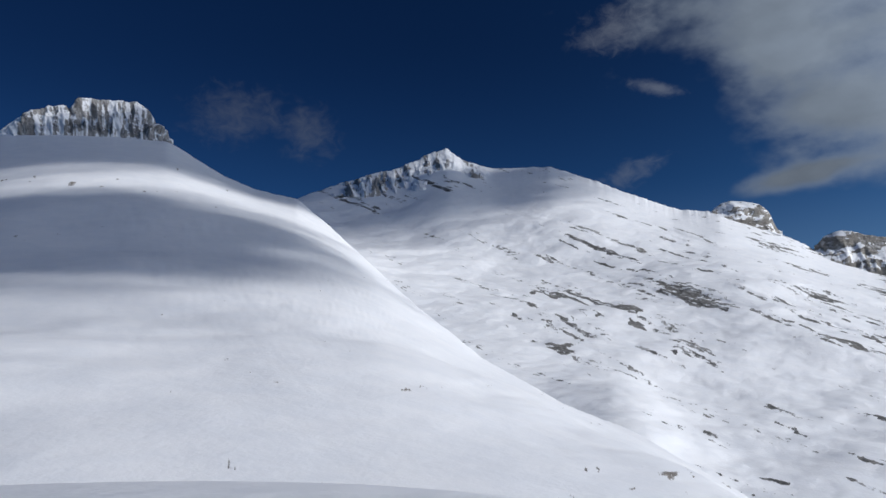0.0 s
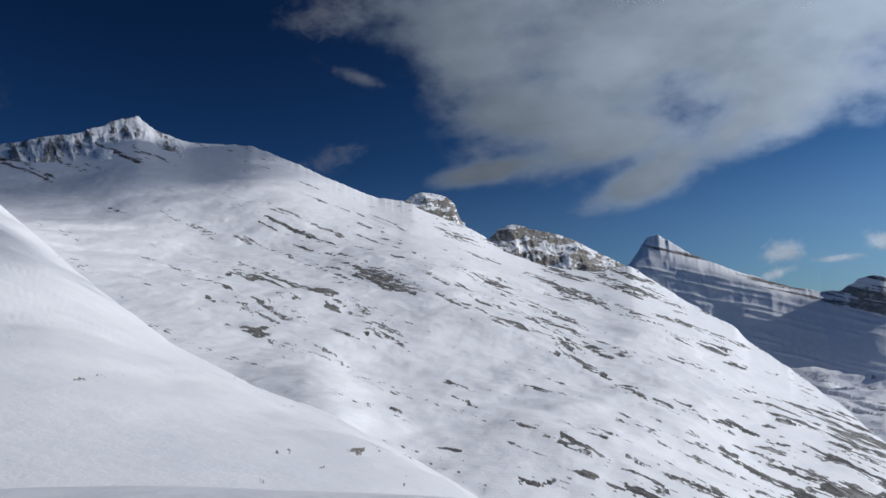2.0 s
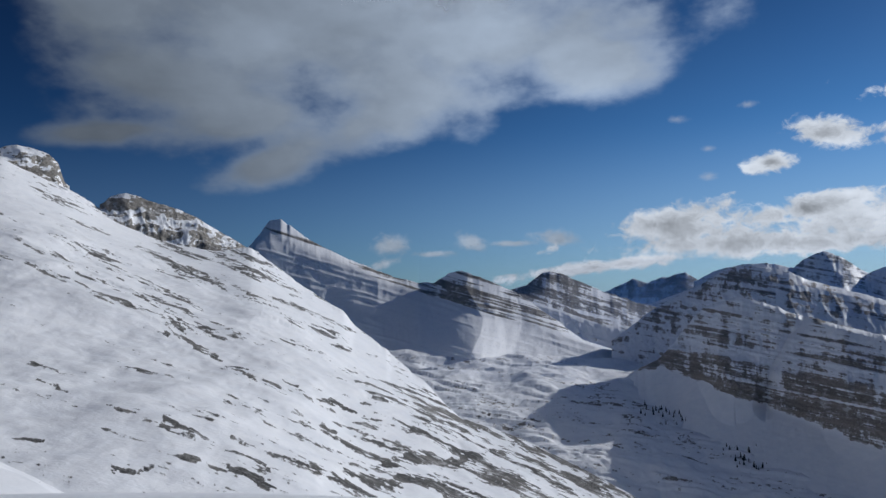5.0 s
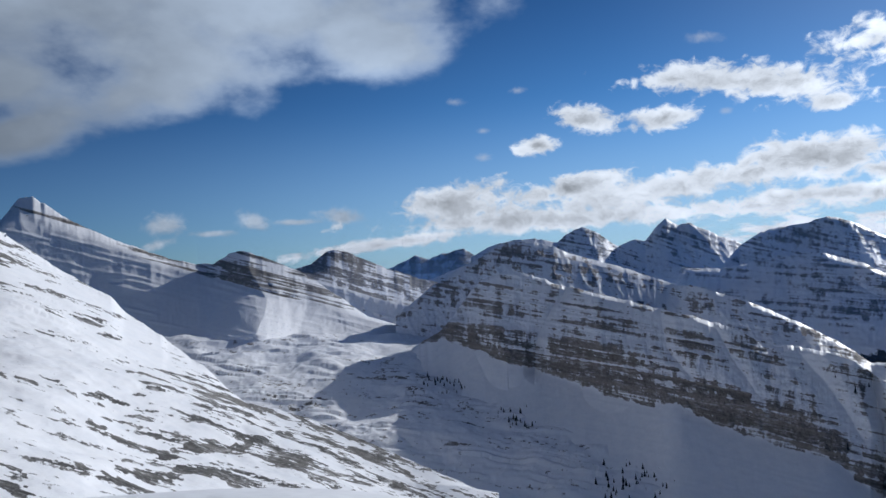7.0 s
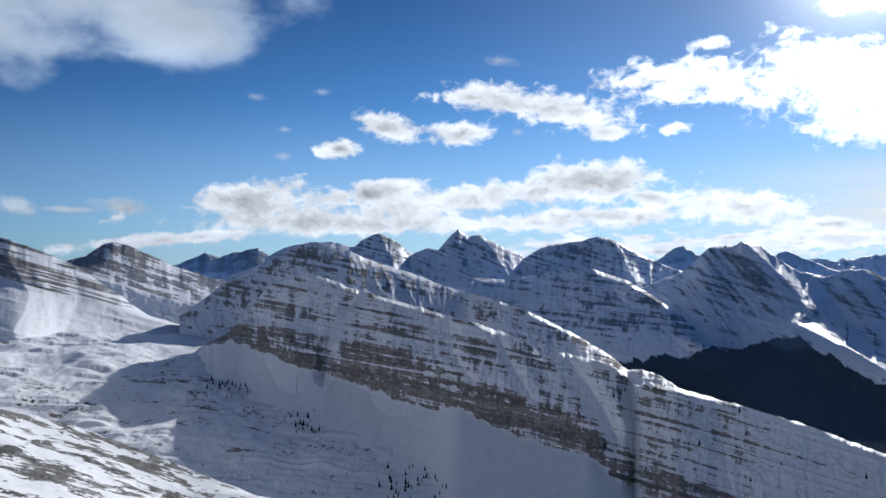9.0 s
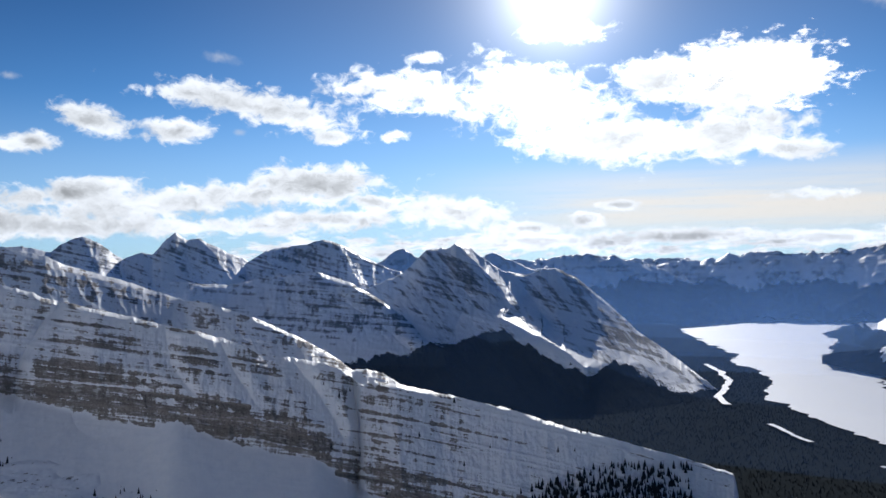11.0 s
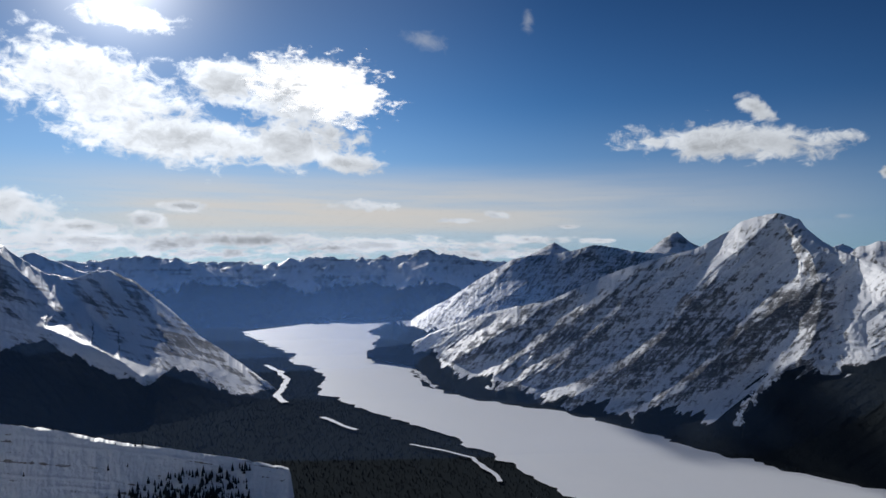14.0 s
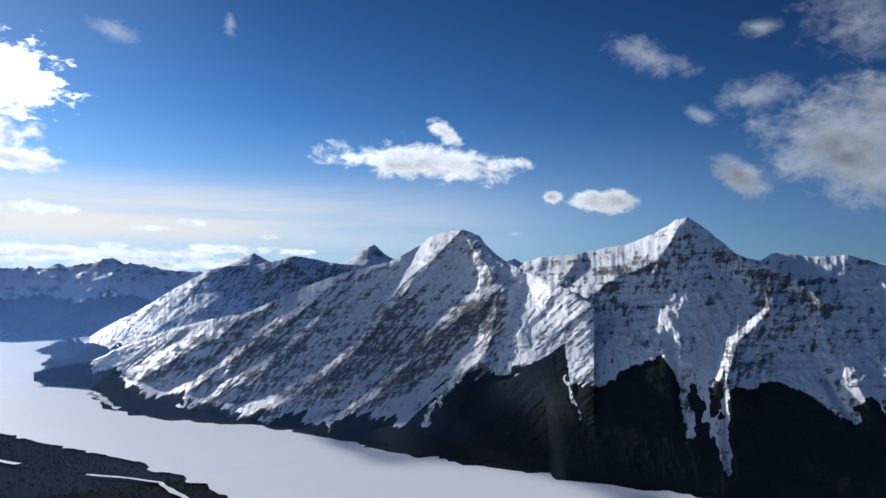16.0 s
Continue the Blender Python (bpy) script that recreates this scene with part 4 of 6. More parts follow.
BACK_BAND = [(34, 4.5), (38.17, 4.31), (40.85, 3.71), (44.36, 2.45), (48.07, 0.69), (51.97, -0.61), (54.79, -1.89), (58.53, -2.78), (61.95, -3.38), (64.53, -3.94)]
BACK_CREASE = [(53.64, 0.46), (54.78, -2.06), (54.48, -3.4), (53.85, -4.72)]
BACK2_BAND = [(57.77, -0.58), (59.46, -1.09), (62.0, -2.08), (64.58, -2.86), (67.62, -3.43), (72, -5.6)]
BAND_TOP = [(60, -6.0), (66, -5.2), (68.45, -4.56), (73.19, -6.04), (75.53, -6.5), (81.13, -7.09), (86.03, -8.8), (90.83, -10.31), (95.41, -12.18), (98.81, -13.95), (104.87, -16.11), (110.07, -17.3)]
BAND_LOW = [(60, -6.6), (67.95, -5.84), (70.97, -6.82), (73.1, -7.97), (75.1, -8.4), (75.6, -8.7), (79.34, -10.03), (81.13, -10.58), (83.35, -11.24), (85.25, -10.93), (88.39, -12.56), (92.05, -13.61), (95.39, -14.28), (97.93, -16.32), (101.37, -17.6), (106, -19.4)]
GULLY_A = [(77.87, -2.53), (76.97, -3.58), (75.57, -6.12), (75.23, -8.66)]
GULLY_B = [(98.21, -9.38), (98.83, -12.31), (98.62, -16.74)]
GULLY_C = [(92.92, -6.25), (95.43, -9.28), (97.53, -13.08)]
GULLY_D = [(84.5, -4.07), (84.88, -6.72), (86.43, -8.83)]
GULLY_E = [(88.2, -5.4), (89.5, -8.0), (91.0, -10.3)]
PROW = [(73.64, -0.85), (72.47, -2.54), (71.92, -5.13), (73.11, -7.75)]
MASSIF_A = [(106.38, 1.52), (108.54, -0.48), (109.62, -1.88), (110.47, -3.11), (109.94, -4.19), (112.81, -5.7), (114.51, -6.76), (116.4, -7.79)]
MASSIF_B = [(113.53, -0.53), (116.27, -2.7), (118.73, -5.24), (121.15, -7.28), (123.91, -9.22)]
MASSIF_C = [(109.59, -4.32), (108.05, -5.26), (106.73, -6.12)]
MASSIF_TREE = [(94, -7.7), (97.15, -7.32), (101.48, -6.78), (104.98, -6.19), (107.17, -5.69), (109.0, -5.35), (109.9, -5.2), (111.52, -6.3), (113.5, -7.3), (116.61, -8.3), (118.09, -7.2), (119.93, -7.72), (122.72, -9.27), (126, -9.3)]
EAST_A = [(162.65, 3.69), (160.03, 1.04), (157.43, -2.03), (155.28, -4.63), (151.46, -7.99), (146.92, -10.33)]
EAST_B = [(164.86, -1.12), (160.07, -4.62), (157.04, -8.05), (152.77, -10.92)]
EAST_C = [(153.94, 0.13), (148.88, -3.31), (144.83, -6.58), (142.1, -8.51)]
EAST_D = [(157.4, 1.9), (153.09, -1.17), (149.73, -4.59), (146.06, -7.85), (143.68, -9.18)]
EAST_E = [(167.46, -3.27), (163.13, -6.75), (160.1, -10.58)]
EAST_F = [(163.09, 3.25), (164.41, 1.06), (165.29, -1.55), (164.87, -4.59), (164.0, -6.32)]
EAST_G = [(148.5, -1.6), (144.5, -4.2), (141.3, -6.0), (138.8, -7.4)]
EAST_TREE = [(132.21, -4.19), (135.7, -5.86), (139.03, -7.97), (144.07, -9.08), (148.15, -10.2), (151.5, -10.6), (155.77, -10.6), (158.37, -10.8), (160.53, -8.69), (162.7, -7.82), (166.17, -6.93), (170.46, -5.15), (170.88, -8.0), (172.98, -7.82), (175.06, -6.5), (177.5, -5.8), (179.08, -7.57), (182.55, -7.78), (185.51, -6.83), (187.63, -7.84), (188.99, -8.86), (191.01, -7.21), (194, -7.14)]
EASTB_A = [(178.97, 4.51), (178.16, 2.77), (176.73, 1.09), (173.85, -0.19), (171.74, -1.49)]
EASTB_B = [(184.5, 0.68), (184.91, -2.04), (182.58, -4.59), (181.98, -7.82)]
EASTB_C = [(175.9, -1.87), (173.83, -4.44), (170.88, -7.46)]
EASTB_D = [(178.97, 4.51), (179.55, 1.92), (179.13, -0.99), (178.31, -4.33)]
EASTB_E = [(186.32, 0.28), (188.04, -2.82), (189.71, -5.81), (190.99, -8.31)]
EASTB_F = [(170.9, 1.08), (168.76, -1.52), (167.03, -4.13)]
# avalanche chutes: line and half width
CHUTES = [([(182.58, -4.99), (181.98, -7.82), (181.76, -10.4)], 0.28), ([(181.4, -10.4), (181.9, -11.9), (182.1, -13.4)], 0.62), ([(178.31, -4.33), (179.08, -7.97), (179.52, -11.13)], 0.42), ([(180.4, -6.5), (180.7, -10.0)], 0.3),
          ([(186.98, -4.03), (188.33, -6.65), (189.33, -8.45), (190.05, -9.31)], 0.5), ([(189.73, -4.29), (191.02, -6.47), (192.28, -8.56)], 0.45), ([(170.03, -6.0), (171.0, -8.71), (171.9, -10.6)], 0.14)]
STREAKS = [([(151.6, -7.6), (149.0, -9.6), (147.4, -10.5)], 0.3), ([(156.6, -7.4), (154.4, -9.4), (152.4, -11.2)], 0.26), ([(159.6, -7.8), (157.6, -9.9)], 0.16), ([(162.3, -7.4), (160.8, -9.2), (159.8, -11.2)], 0.22), ([(147.2, -8.0), (145.2, -9.6)], 0.16), ([(143.6, -7.4), (141.6, -9.2)], 0.16)]


def face_rock(a, e, u):
    plain = 0.5 * spot(a, e, 12, 10.5, 7, 3.0) + 0.9 * spot(a, e, 10, -4.0, 8, 3.6) + 0.7 * spot(a, e, 20, -8.0, 7, 2.4) + 0.8 * spot(a, e, -6, 8.0, 6.5, 3.0) + 0.5 * spot(a, e, 33, -6.2, 5, 1.4) + 0.7 * spot(a, e, 0, 11, 5, 1.2) + 0.5 * spot(a, e, 24, -3, 4, 1.5)
    slabs = np.clip((between(a, [(30, -7), (45, -8.7), (53, -9.6), (60, -11), (72, -17)]) - e) / 0.8, 0, 1) * np.clip((a - 36) / 12, 0, 1)
    return 0.5 * slabs - plain + 0.12 * spot(a, e, 28, 0.5, 12, 3) + 0.1 * spot(a, e, 43, -3.5, 6, 2)


def back_rock(a, e, u):
    inside = np.clip((e - between(a, BACK_BAND)) / 0.35, -1.2, 0.5)
    crown = np.clip((41.5 - a) / 2, 0, 1) * 0.5
    return 0.9 * inside - crown


def back2_rock(a, e, u):
    return 0.8 * np.clip((e - between(a, BACK2_BAND)) / 0.4, -1.2, 0.6)


def cliff_rock(a, e, u):
    low, top = between(a, BAND_LOW), between(a, BAND_TOP)
    rag = 0.5 * fbm(a * 2.2, e * 1.2, 4, 0.55, 91)
    in_band = np.clip((e + rag * 0.5 - low) / 0.15, 0, 1) * np.clip((top + 0.35 + rag - e) / 0.7, 0, 1)
    under = np.clip((low - e - rag * 0.5) / 0.2, 0, 1)
    toe = np.clip((a - 104) / 7, 0, 1)
    gully = sum(np.clip(1 - near_line(a, e + 0.3 * rag, g) / w, 0, 1) for g, w in ((GULLY_A, 0.7), (GULLY_B, 0.6), (GULLY_C, 1.3), (GULLY_D, 0.7), (GULLY_E, 0.8)))
    dark = 0.42 * spot(a, e, 80.5, -4.6, 4.2, 1.3) + 0.4 * spot(a, e, 72.3, -3.5, 2.0, 2.6) + 0.3 * spot(a, e, 100.5, -9.8, 1.5, 0.7) + 0.25 * spot(a, e, 88, -7.2, 4, 1.2)
    return 0.85 * in_band + dark - 1.3 * under - 0.75 * toe - 0.9 * gully + 0.3 * spot(a, e, 107, -11.7, 2.5, 0.4) - 0.25 * np.clip((u - 0.95) / 0.05, 0, 1)


def massif_rock(a, e, u):
    return (0.45 * spot(a, e, 106.5, -1.6, 3.2, 0.8) + 0.35 * spot(a, e, 115.5, -2.0, 2.5, 1.6) + 0.25 * spot(a, e, 107, 0.6, 2.2, 0.8) + 0.3 * spot(a, e, 119, -5.4, 2.5, 1.4)
            - 0.5 * spot(a, e, 105, -4.5, 4, 1.3) - 0.4 * np.clip(1 - near_line(a, e, MASSIF_A) / 1.2, 0, 1))


def spur_rock(a, e, u):
    return 0.6 * spot(a, e, 100.5, -4.4, 4.5, 0.6) + 0.35 * spot(a, e, 93, -3.6, 3, 0.7) - 0.5 * np.clip((-5.2 - e) / 0.5, 0, 1)


def east_rock(a, e, u):
    high = 0.2 * np.clip((e + 2.5) / 2.5, 0, 1)
    return -high + (0.55 * spot(a, e, 163.5, -2.6, 2.2, 1.8) + 0.35 * spot(a, e, 157.5, -5.5, 4, 2.2) + 0.3 * spot(a, e, 148, -6.0, 6, 2.4) - 0.35 * spot(a, e, 160.5, 0.8, 3.5, 2.0)
            - 0.6 * spot(a, e, 167.0, -3.2, 1.6, 2.2))


def eastb_rock(a, e, u):
    return (0.3 * spot(a, e, 173, 1.0, 4, 1.2) + 0.45 * spot(a, e, 184.6, -0.6, 0.8, 1.6) + 0.5 * spot(a, e, 187.5, -0.8, 1.6, 1.0) + 0.5 * spot(a, e, 184.2, -6.0, 1.6, 1.0) + 0.35 * spot(a, e, 179.9, -5.0, 0.5, 1.6)
            - 0.4 * spot(a, e, 180, -2.4, 3.5, 1.8) - 0.5 * spot(a, e, 168, -3, 2, 2.5) - 0.3 * spot(a, e, 176, 2.4, 2, 1.2) + 0.25 * spot(a, e, 180.8, 2.6, 1.2, 1.2))


def woods(line, clearings=(), ragged=0.9, streaky=40.0, lean=0.5):
    def cover(a, e, along, up, seed):
        top = between(a, line) + ragged * fbm((along + lean * up) / streaky, up / 90, 5, 0.6, seed + 71)
        f = np.clip(0.5 + (top - e) / 0.5, -0.5, 1.3)
        for path, wide in clearings:
            f = f - 1.7 * np.clip(1.25 - near_line(a + 0.55 * fbm(along / 12, up / 16, 4, 0.6, seed + 72), e + 0.4 * fbm(along / 12, up / 16, 4, 0.6, seed + 73), path) / wide, 0, 1)
        return np.clip(f, -0.5, 1.3)
    return cover


snow_face = mountain_material("snow_and_rock_face", rock=(0.1, 0.1, 0.1), rock2=(0.22, 0.215, 0.205), grain=1.7, stretch=0.22, crumble=0.85, edge=0.2)
snow_soft = mountain_material("wind_packed_snow", relief=0.08, crumble=0.3)
bowl_mat = mountain_material("moraine_snow", crumble=0.7, edge=0.25, rock=(0.13, 0.125, 0.12))
knob_mat = mountain_material("grey_knob_rock", rock=(0.2, 0.19, 0.175), rock2=(0.34, 0.32, 0.29), stretch=0.8, grain=4.0)
crag_mat = mountain_material("rimed_crag_rock", rock=(0.24, 0.235, 0.23), rock2=(0.38, 0.37, 0.36), stretch=3.0, grain=4.0, edge=0.25)
cliff_mat = mountain_material("banded_limestone_cliff", rock=(0.2, 0.18, 0.165), rock2=(0.34, 0.305, 0.275), grain=2.2, stretch=0.16, crumble=0.75, edge=0.3)
back_mat = mountain_material("banded_far_ridge", rock=(0.13, 0.125, 0.12), rock2=(0.24, 0.23, 0.22), grain=3.0, stretch=0.12, crumble=0.7, edge=0.25)
peak_mat = mountain_material("far_peak_snow", rock=(0.14, 0.14, 0.145), rock2=(0.24, 0.235, 0.23), grain=4.0, stretch=0.18, crumble=0.8, scale=1.4, edge=0.4)
east_mat = mountain_material("lakeside_mountain", rock=(0.11, 0.11, 0.115), rock2=(0.2, 0.2, 0.2), grain=3.5, stretch=0.4, crumble=0.9, scale=1.2, edge=0.4)
far_mat = mountain_material("distant_range", rock=(0.12, 0.12, 0.13), rock2=(0.2, 0.2, 0.2), grain=8.0, stretch=0.4, scale=3.0, edge=0.5)

things = {}
things["snow_slope"] = slope("snow_slope", [SLOPE_FOOT, SLOPE_MID, SLOPE_RIDGE], (60, 60), 0.09, snow_soft, rough=5, size=110, jag=0.05, back=200, drop=1.0, seed=2, span=(-60, 33), blur=24, ease=7, hold=22,
                             stone=dict(base=-0.8, bands=0.5, specks=0.9, speck_size=7, steep=0.0, drip=1.2))
things["crag"] = slope("crag", [CRAG_FOOT, CRAG_TOP], (60,), 0.05, crag_mat, rough=6, size=14, gullies=7, gully_size=10, jag=0.12, back=60, seed=4, ease=0.3, stone=dict(base=-0.2, bands=0.6, band_size=5, specks=1.6, speck_size=5, drip=5, steep=0.6))
things["face"] = slope("face_mountain", [FACE_FOOT, FACE_MID, FACE_RIDGE], (170, 170), 0.06, snow_face, rough=7, size=100, ledges=1.2, ledge_size=10, dip=-0.44, jag=0.1, back=250, seed=6, blur=38, ease=4, hold=12, ledge_from=300,
                       stone=dict(base=-0.66, bands=1.9, band_size=6.0, long=10.0, specks=0.9, speck_size=8.0, drip=0.5, steep=0.8, bare=face_rock, outcrops=LEDGES + LOW_LEDGES))
things["crag2"] = slope("crag2", [CRAG2_FOOT, CRAG2_TOP], (70,), 0.05, crag_mat, rough=8, size=20, gullies=7, gully_size=13, jag=0.1, back=40, seed=5, ease=0.5, stone=dict(base=-0.25, bands=0.5, band_size=6, specks=1.7, speck_size=7, drip=5, steep=0.6))
things["knob"] = slope("knob", [KNOB_FOOT, KNOB_TOP], (40,), 0.05, knob_mat, rough=5, size=22, gullies=1.5, gully_size=12, jag=0.05, back=60, seed=8, ease=0.3, stone=dict(base=0.45, specks=1.0, speck_size=7, drip=3, steep=1.8, level=0.4))
things["knob2"] = slope("knob2", [KNOB2_FOOT, KNOB2_TOP], (50,), 0.05, knob_mat, rough=6, size=26, gullies=2.5, gully_size=14, jag=0.05, back=80, seed=9, ease=0.5, stone=dict(base=0.25, specks=1.0, speck_size=8, drip=3, steep=1.8, level=0.4))
BACK_LOW = [(34.3, -5.5, 1400), (44, -5.6, 1340), (50, -5.6, 1260), (54.3, -5.6, 1170), (57, -6.0, 1240), (62, -6.6, 1330), (67.1, -6.6, 1400)]
BACK_HIGH = [(a, e, np.interp(a, (34, 39, 54, 58, 67), (1760, 1760, 1530, 1520, 1500))) for a, e, _ in BACK_RIDGE]
BACK_HALF = [(34, 4.0, 1700), (38.17, 4.1, 1690), (44.36, 2.3, 1620), (48.07, 0.6, 1560), (51.97, -0.7, 1500), (54.79, -1.89, 1450), (58.53, -2.78, 1440), (61.95, -3.9, 1430), (67.1, -5.6, 1450)]
things["back"] = relief("back_peak", [BACK_LOW, BACK_HALF, BACK_HIGH], 190, 0.06, back_mat, spurs=[(BACK_CREASE, 3.5, 3.0, 40)], rough=5, size=70, crags=1.5, ledges=4.0, ledge_size=12, dip=-0.3, back=400, seed=10, blur=4,
                        stone=dict(base=-0.35, bands=1.7, band_size=7.0, long=22.0, specks=0.4, steep=0.6, level=0.4, bare=back_rock))
BACK2_LOW = [(a, e - 0.7, 1740) for a, e, _ in BACK2_FOOT]
BACK2_HALF = [(57.77, -0.9, 1900), (59.46, -1.3, 1890), (62.0, -2.2, 1870), (64.58, -3.0, 1850), (67.62, -3.6, 1820), (71.93, -5.2, 1750)]
things["back2"] = relief("back_ridge", [BACK2_LOW, BACK2_HALF, BACK2_RIDGE], 130, 0.06, back_mat, rough=9, size=60, crags=3, ledges=4, ledge_size=12, dip=-0.33, back=300, seed=11, blur=3,
                         stone=dict(base=-0.2, bands=1.4, band_size=9.0, long=14.0, specks=0.7, drip=3.0, steep=0.6, level=0.4, bare=back2_rock))
things["saddle"] = relief("saddle", [[(50, -5.8, 2000), (95, -5.8, 2000)], SADDLE_RIDGE], 90, 0.08, back_mat, rough=12, size=110, jag=0.05, back=300, seed=12, stone=dict(base=-0.5, bands=1.0, specks=0.5, steep=0.4, bare=lambda a, e, u: 0.45 * spot(a, e, 72, -0.5, 2.5, 1.2)))
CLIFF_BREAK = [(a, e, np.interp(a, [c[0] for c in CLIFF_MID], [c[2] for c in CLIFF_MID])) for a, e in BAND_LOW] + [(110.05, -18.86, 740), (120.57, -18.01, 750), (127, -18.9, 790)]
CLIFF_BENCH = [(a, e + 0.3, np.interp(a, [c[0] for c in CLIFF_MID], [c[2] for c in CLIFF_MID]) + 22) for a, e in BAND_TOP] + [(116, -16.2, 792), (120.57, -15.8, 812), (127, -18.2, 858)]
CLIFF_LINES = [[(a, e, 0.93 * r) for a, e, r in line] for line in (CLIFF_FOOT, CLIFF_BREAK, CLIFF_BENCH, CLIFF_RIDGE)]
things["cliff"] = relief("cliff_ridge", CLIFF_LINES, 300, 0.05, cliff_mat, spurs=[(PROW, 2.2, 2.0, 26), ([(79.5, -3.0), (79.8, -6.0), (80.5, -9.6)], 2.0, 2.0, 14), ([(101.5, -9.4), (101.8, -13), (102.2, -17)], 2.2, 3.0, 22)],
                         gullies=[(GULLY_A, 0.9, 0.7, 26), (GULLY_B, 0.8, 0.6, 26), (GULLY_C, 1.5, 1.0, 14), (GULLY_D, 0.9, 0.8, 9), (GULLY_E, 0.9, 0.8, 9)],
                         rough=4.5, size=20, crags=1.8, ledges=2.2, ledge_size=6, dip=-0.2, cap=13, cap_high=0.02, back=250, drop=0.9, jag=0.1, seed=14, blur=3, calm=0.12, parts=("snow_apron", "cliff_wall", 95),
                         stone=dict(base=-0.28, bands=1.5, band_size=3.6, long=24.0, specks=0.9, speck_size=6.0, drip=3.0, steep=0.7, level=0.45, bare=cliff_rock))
RIDGE2_LINE = [(a, e, r if a > 80 else np.interp(a, (64, 72, 80), (1420, 1460, 1540))) for a, e, r in RIDGE2_RIDGE]
things["ridge2"] = relief("ridge2", [[(64.5, -7.5, 1290), (76, -7.5, 1250), (86, -8.5, 1080), (95, -10.5, 960), (104, -12.5, 930)], RIDGE2_LINE], 150, 0.06, cliff_mat, rough=7, size=36, slant=0.4, crags=2.5, ledges=2, ledge_size=9, dip=-0.2, cap=30, cap_high=0.05, seed=15, parts=("lower_slope", "rock_crest", 75),
                          gullies=[([(94.6, -5.6), (93.5, -7.2)], 0.8, 0.8, 14), ([(87, -2.6), (86.2, -4.5)], 0.9, 0.9, 14)],
                          stone=dict(base=-0.42, bands=1.2, band_size=5.0, long=14.0, specks=1.0, speck_size=8, drip=2.0, steep=0.9, level=0.4, bare=lambda a, e, u: 0.4 * np.clip((u - 0.72) / 0.2, 0, 1) * np.clip((1.0 - u) / 0.05, 0, 1) + 0.4 * spot(a, e, 74, 0.6, 2, 0.8) + 0.3 * spot(a, e, 92.5, -5.8, 2.5, 0.6)))
FAR_STONE = dict(base=-0.3, bands=0.6, band_size=20, specks=0.8, speck_size=30, drip=1.0, steep=1.2, level=0.2)
things["farblue"] = massif("farblue", [FARBLUE_RIDGE], 0.08, 50, 600, far_mat, -100, rough=40, size=200, spurs=5, spur_len=400, seed=13, stone=dict(FAR_STONE, base=0.2))
PEAK_STONE = dict(base=-0.38, bands=1.0, band_size=7.0, long=16.0, specks=0.9, speck_size=12.0, drip=2.0, steep=0.8, level=0.2)
PEAK_LOW = [(70, -3.2, 2280), (80, -3.8, 2200), (94, -4.4, 2100), (106, -5, 2050)]


def peak_sheet(name, ridge, seed, spurs, dip, gullies=(), bare=None, base=-0.36):
    return relief(name, [PEAK_LOW, ridge], 150, 0.06, peak_mat, spurs=spurs, gullies=gullies, rough=9, size=60, slant=0.5, crags=3, ledges=3, ledge_size=16, dip=dip, cap=24, cap_high=0.025, seed=seed, jag=0.1, stone=dict(PEAK_STONE, bare=bare, base=base))


things["pa"] = peak_sheet("peak_a", PEAK_A_RIDGE, 16, [([(79.16, 2.24), (80.2, 0.4), (80.6, -1.5)], 2.2, 1.4, 50), ([(74.5, 1.4), (75.5, 0.2), (76.5, -1.5)], 1.8, 1.5, 40)], -0.25)
things["pb"] = peak_sheet("peak_b", PEAK_B_RIDGE, 17, [([(85.29, 2.6), (84.6, 1.6), (84.2, 0.4), (83.6, -1.0)], 1.5, 1.8, 55), ([(86.94, 2.1), (88.3, 0.6), (89.2, -1.0)], 1.6, 1.6, 50)], -0.4, base=-0.42)
things["pc"] = peak_sheet("peak_c", PEAK_C_RIDGE, 18, [([(96.15, 2.1), (97.2, 0.6), (98.5, -1.5)], 2.5, 2.0, 50), ([(92.5, 1.3), (92.0, 0.0), (91.2, -1.5)], 2.0, 2.0, 40)], -0.3)
things["spur"] = relief("spur", [[(84.9, -6.4, 1600), (95, -7.4, 1570), (105.4, -7.8, 1500)], [(84.9, -4.6, 1720), (93, -4.6, 1690), (100.5, -5.0, 1640), (105.4, -6.5, 1560)], SPUR_RIDGE], 140, 0.06, peak_mat, rough=6, size=50, crags=2.5, ledges=2.5, ledge_size=13, dip=-0.1, cap=30, cap_high=0.05, seed=19, parts=("lower_slope", "rock_crest", 70),
                        spurs=[([(98.5, -1.4), (100.6, -2.8), (102.4, -4.1), (103.6, -5.3)], 1.6, 0.7, 40)], wood=woods(MASSIF_TREE, ragged=0.6), stone=dict(PEAK_STONE, base=-0.38, bare=spur_rock))
MASSIF_LOW = [(94.62, -8.6), (100, -9.4), (106, -10.5), (112, -11.4), (118, -11.6), (122, -10.9), (125.46, -9.7)]
MASSIF_RAMP = [(94.62, -7.2, 1600), (98, -7.1, 1600), (105, -5.6, 1660), (109.4, -5.3, 1640), (112, -5.8, 1600), (116.6, -7.6, 1520), (120, -7.4, 1640), (123, -8.6, 1640), (125.46, -9.4, 1600)]
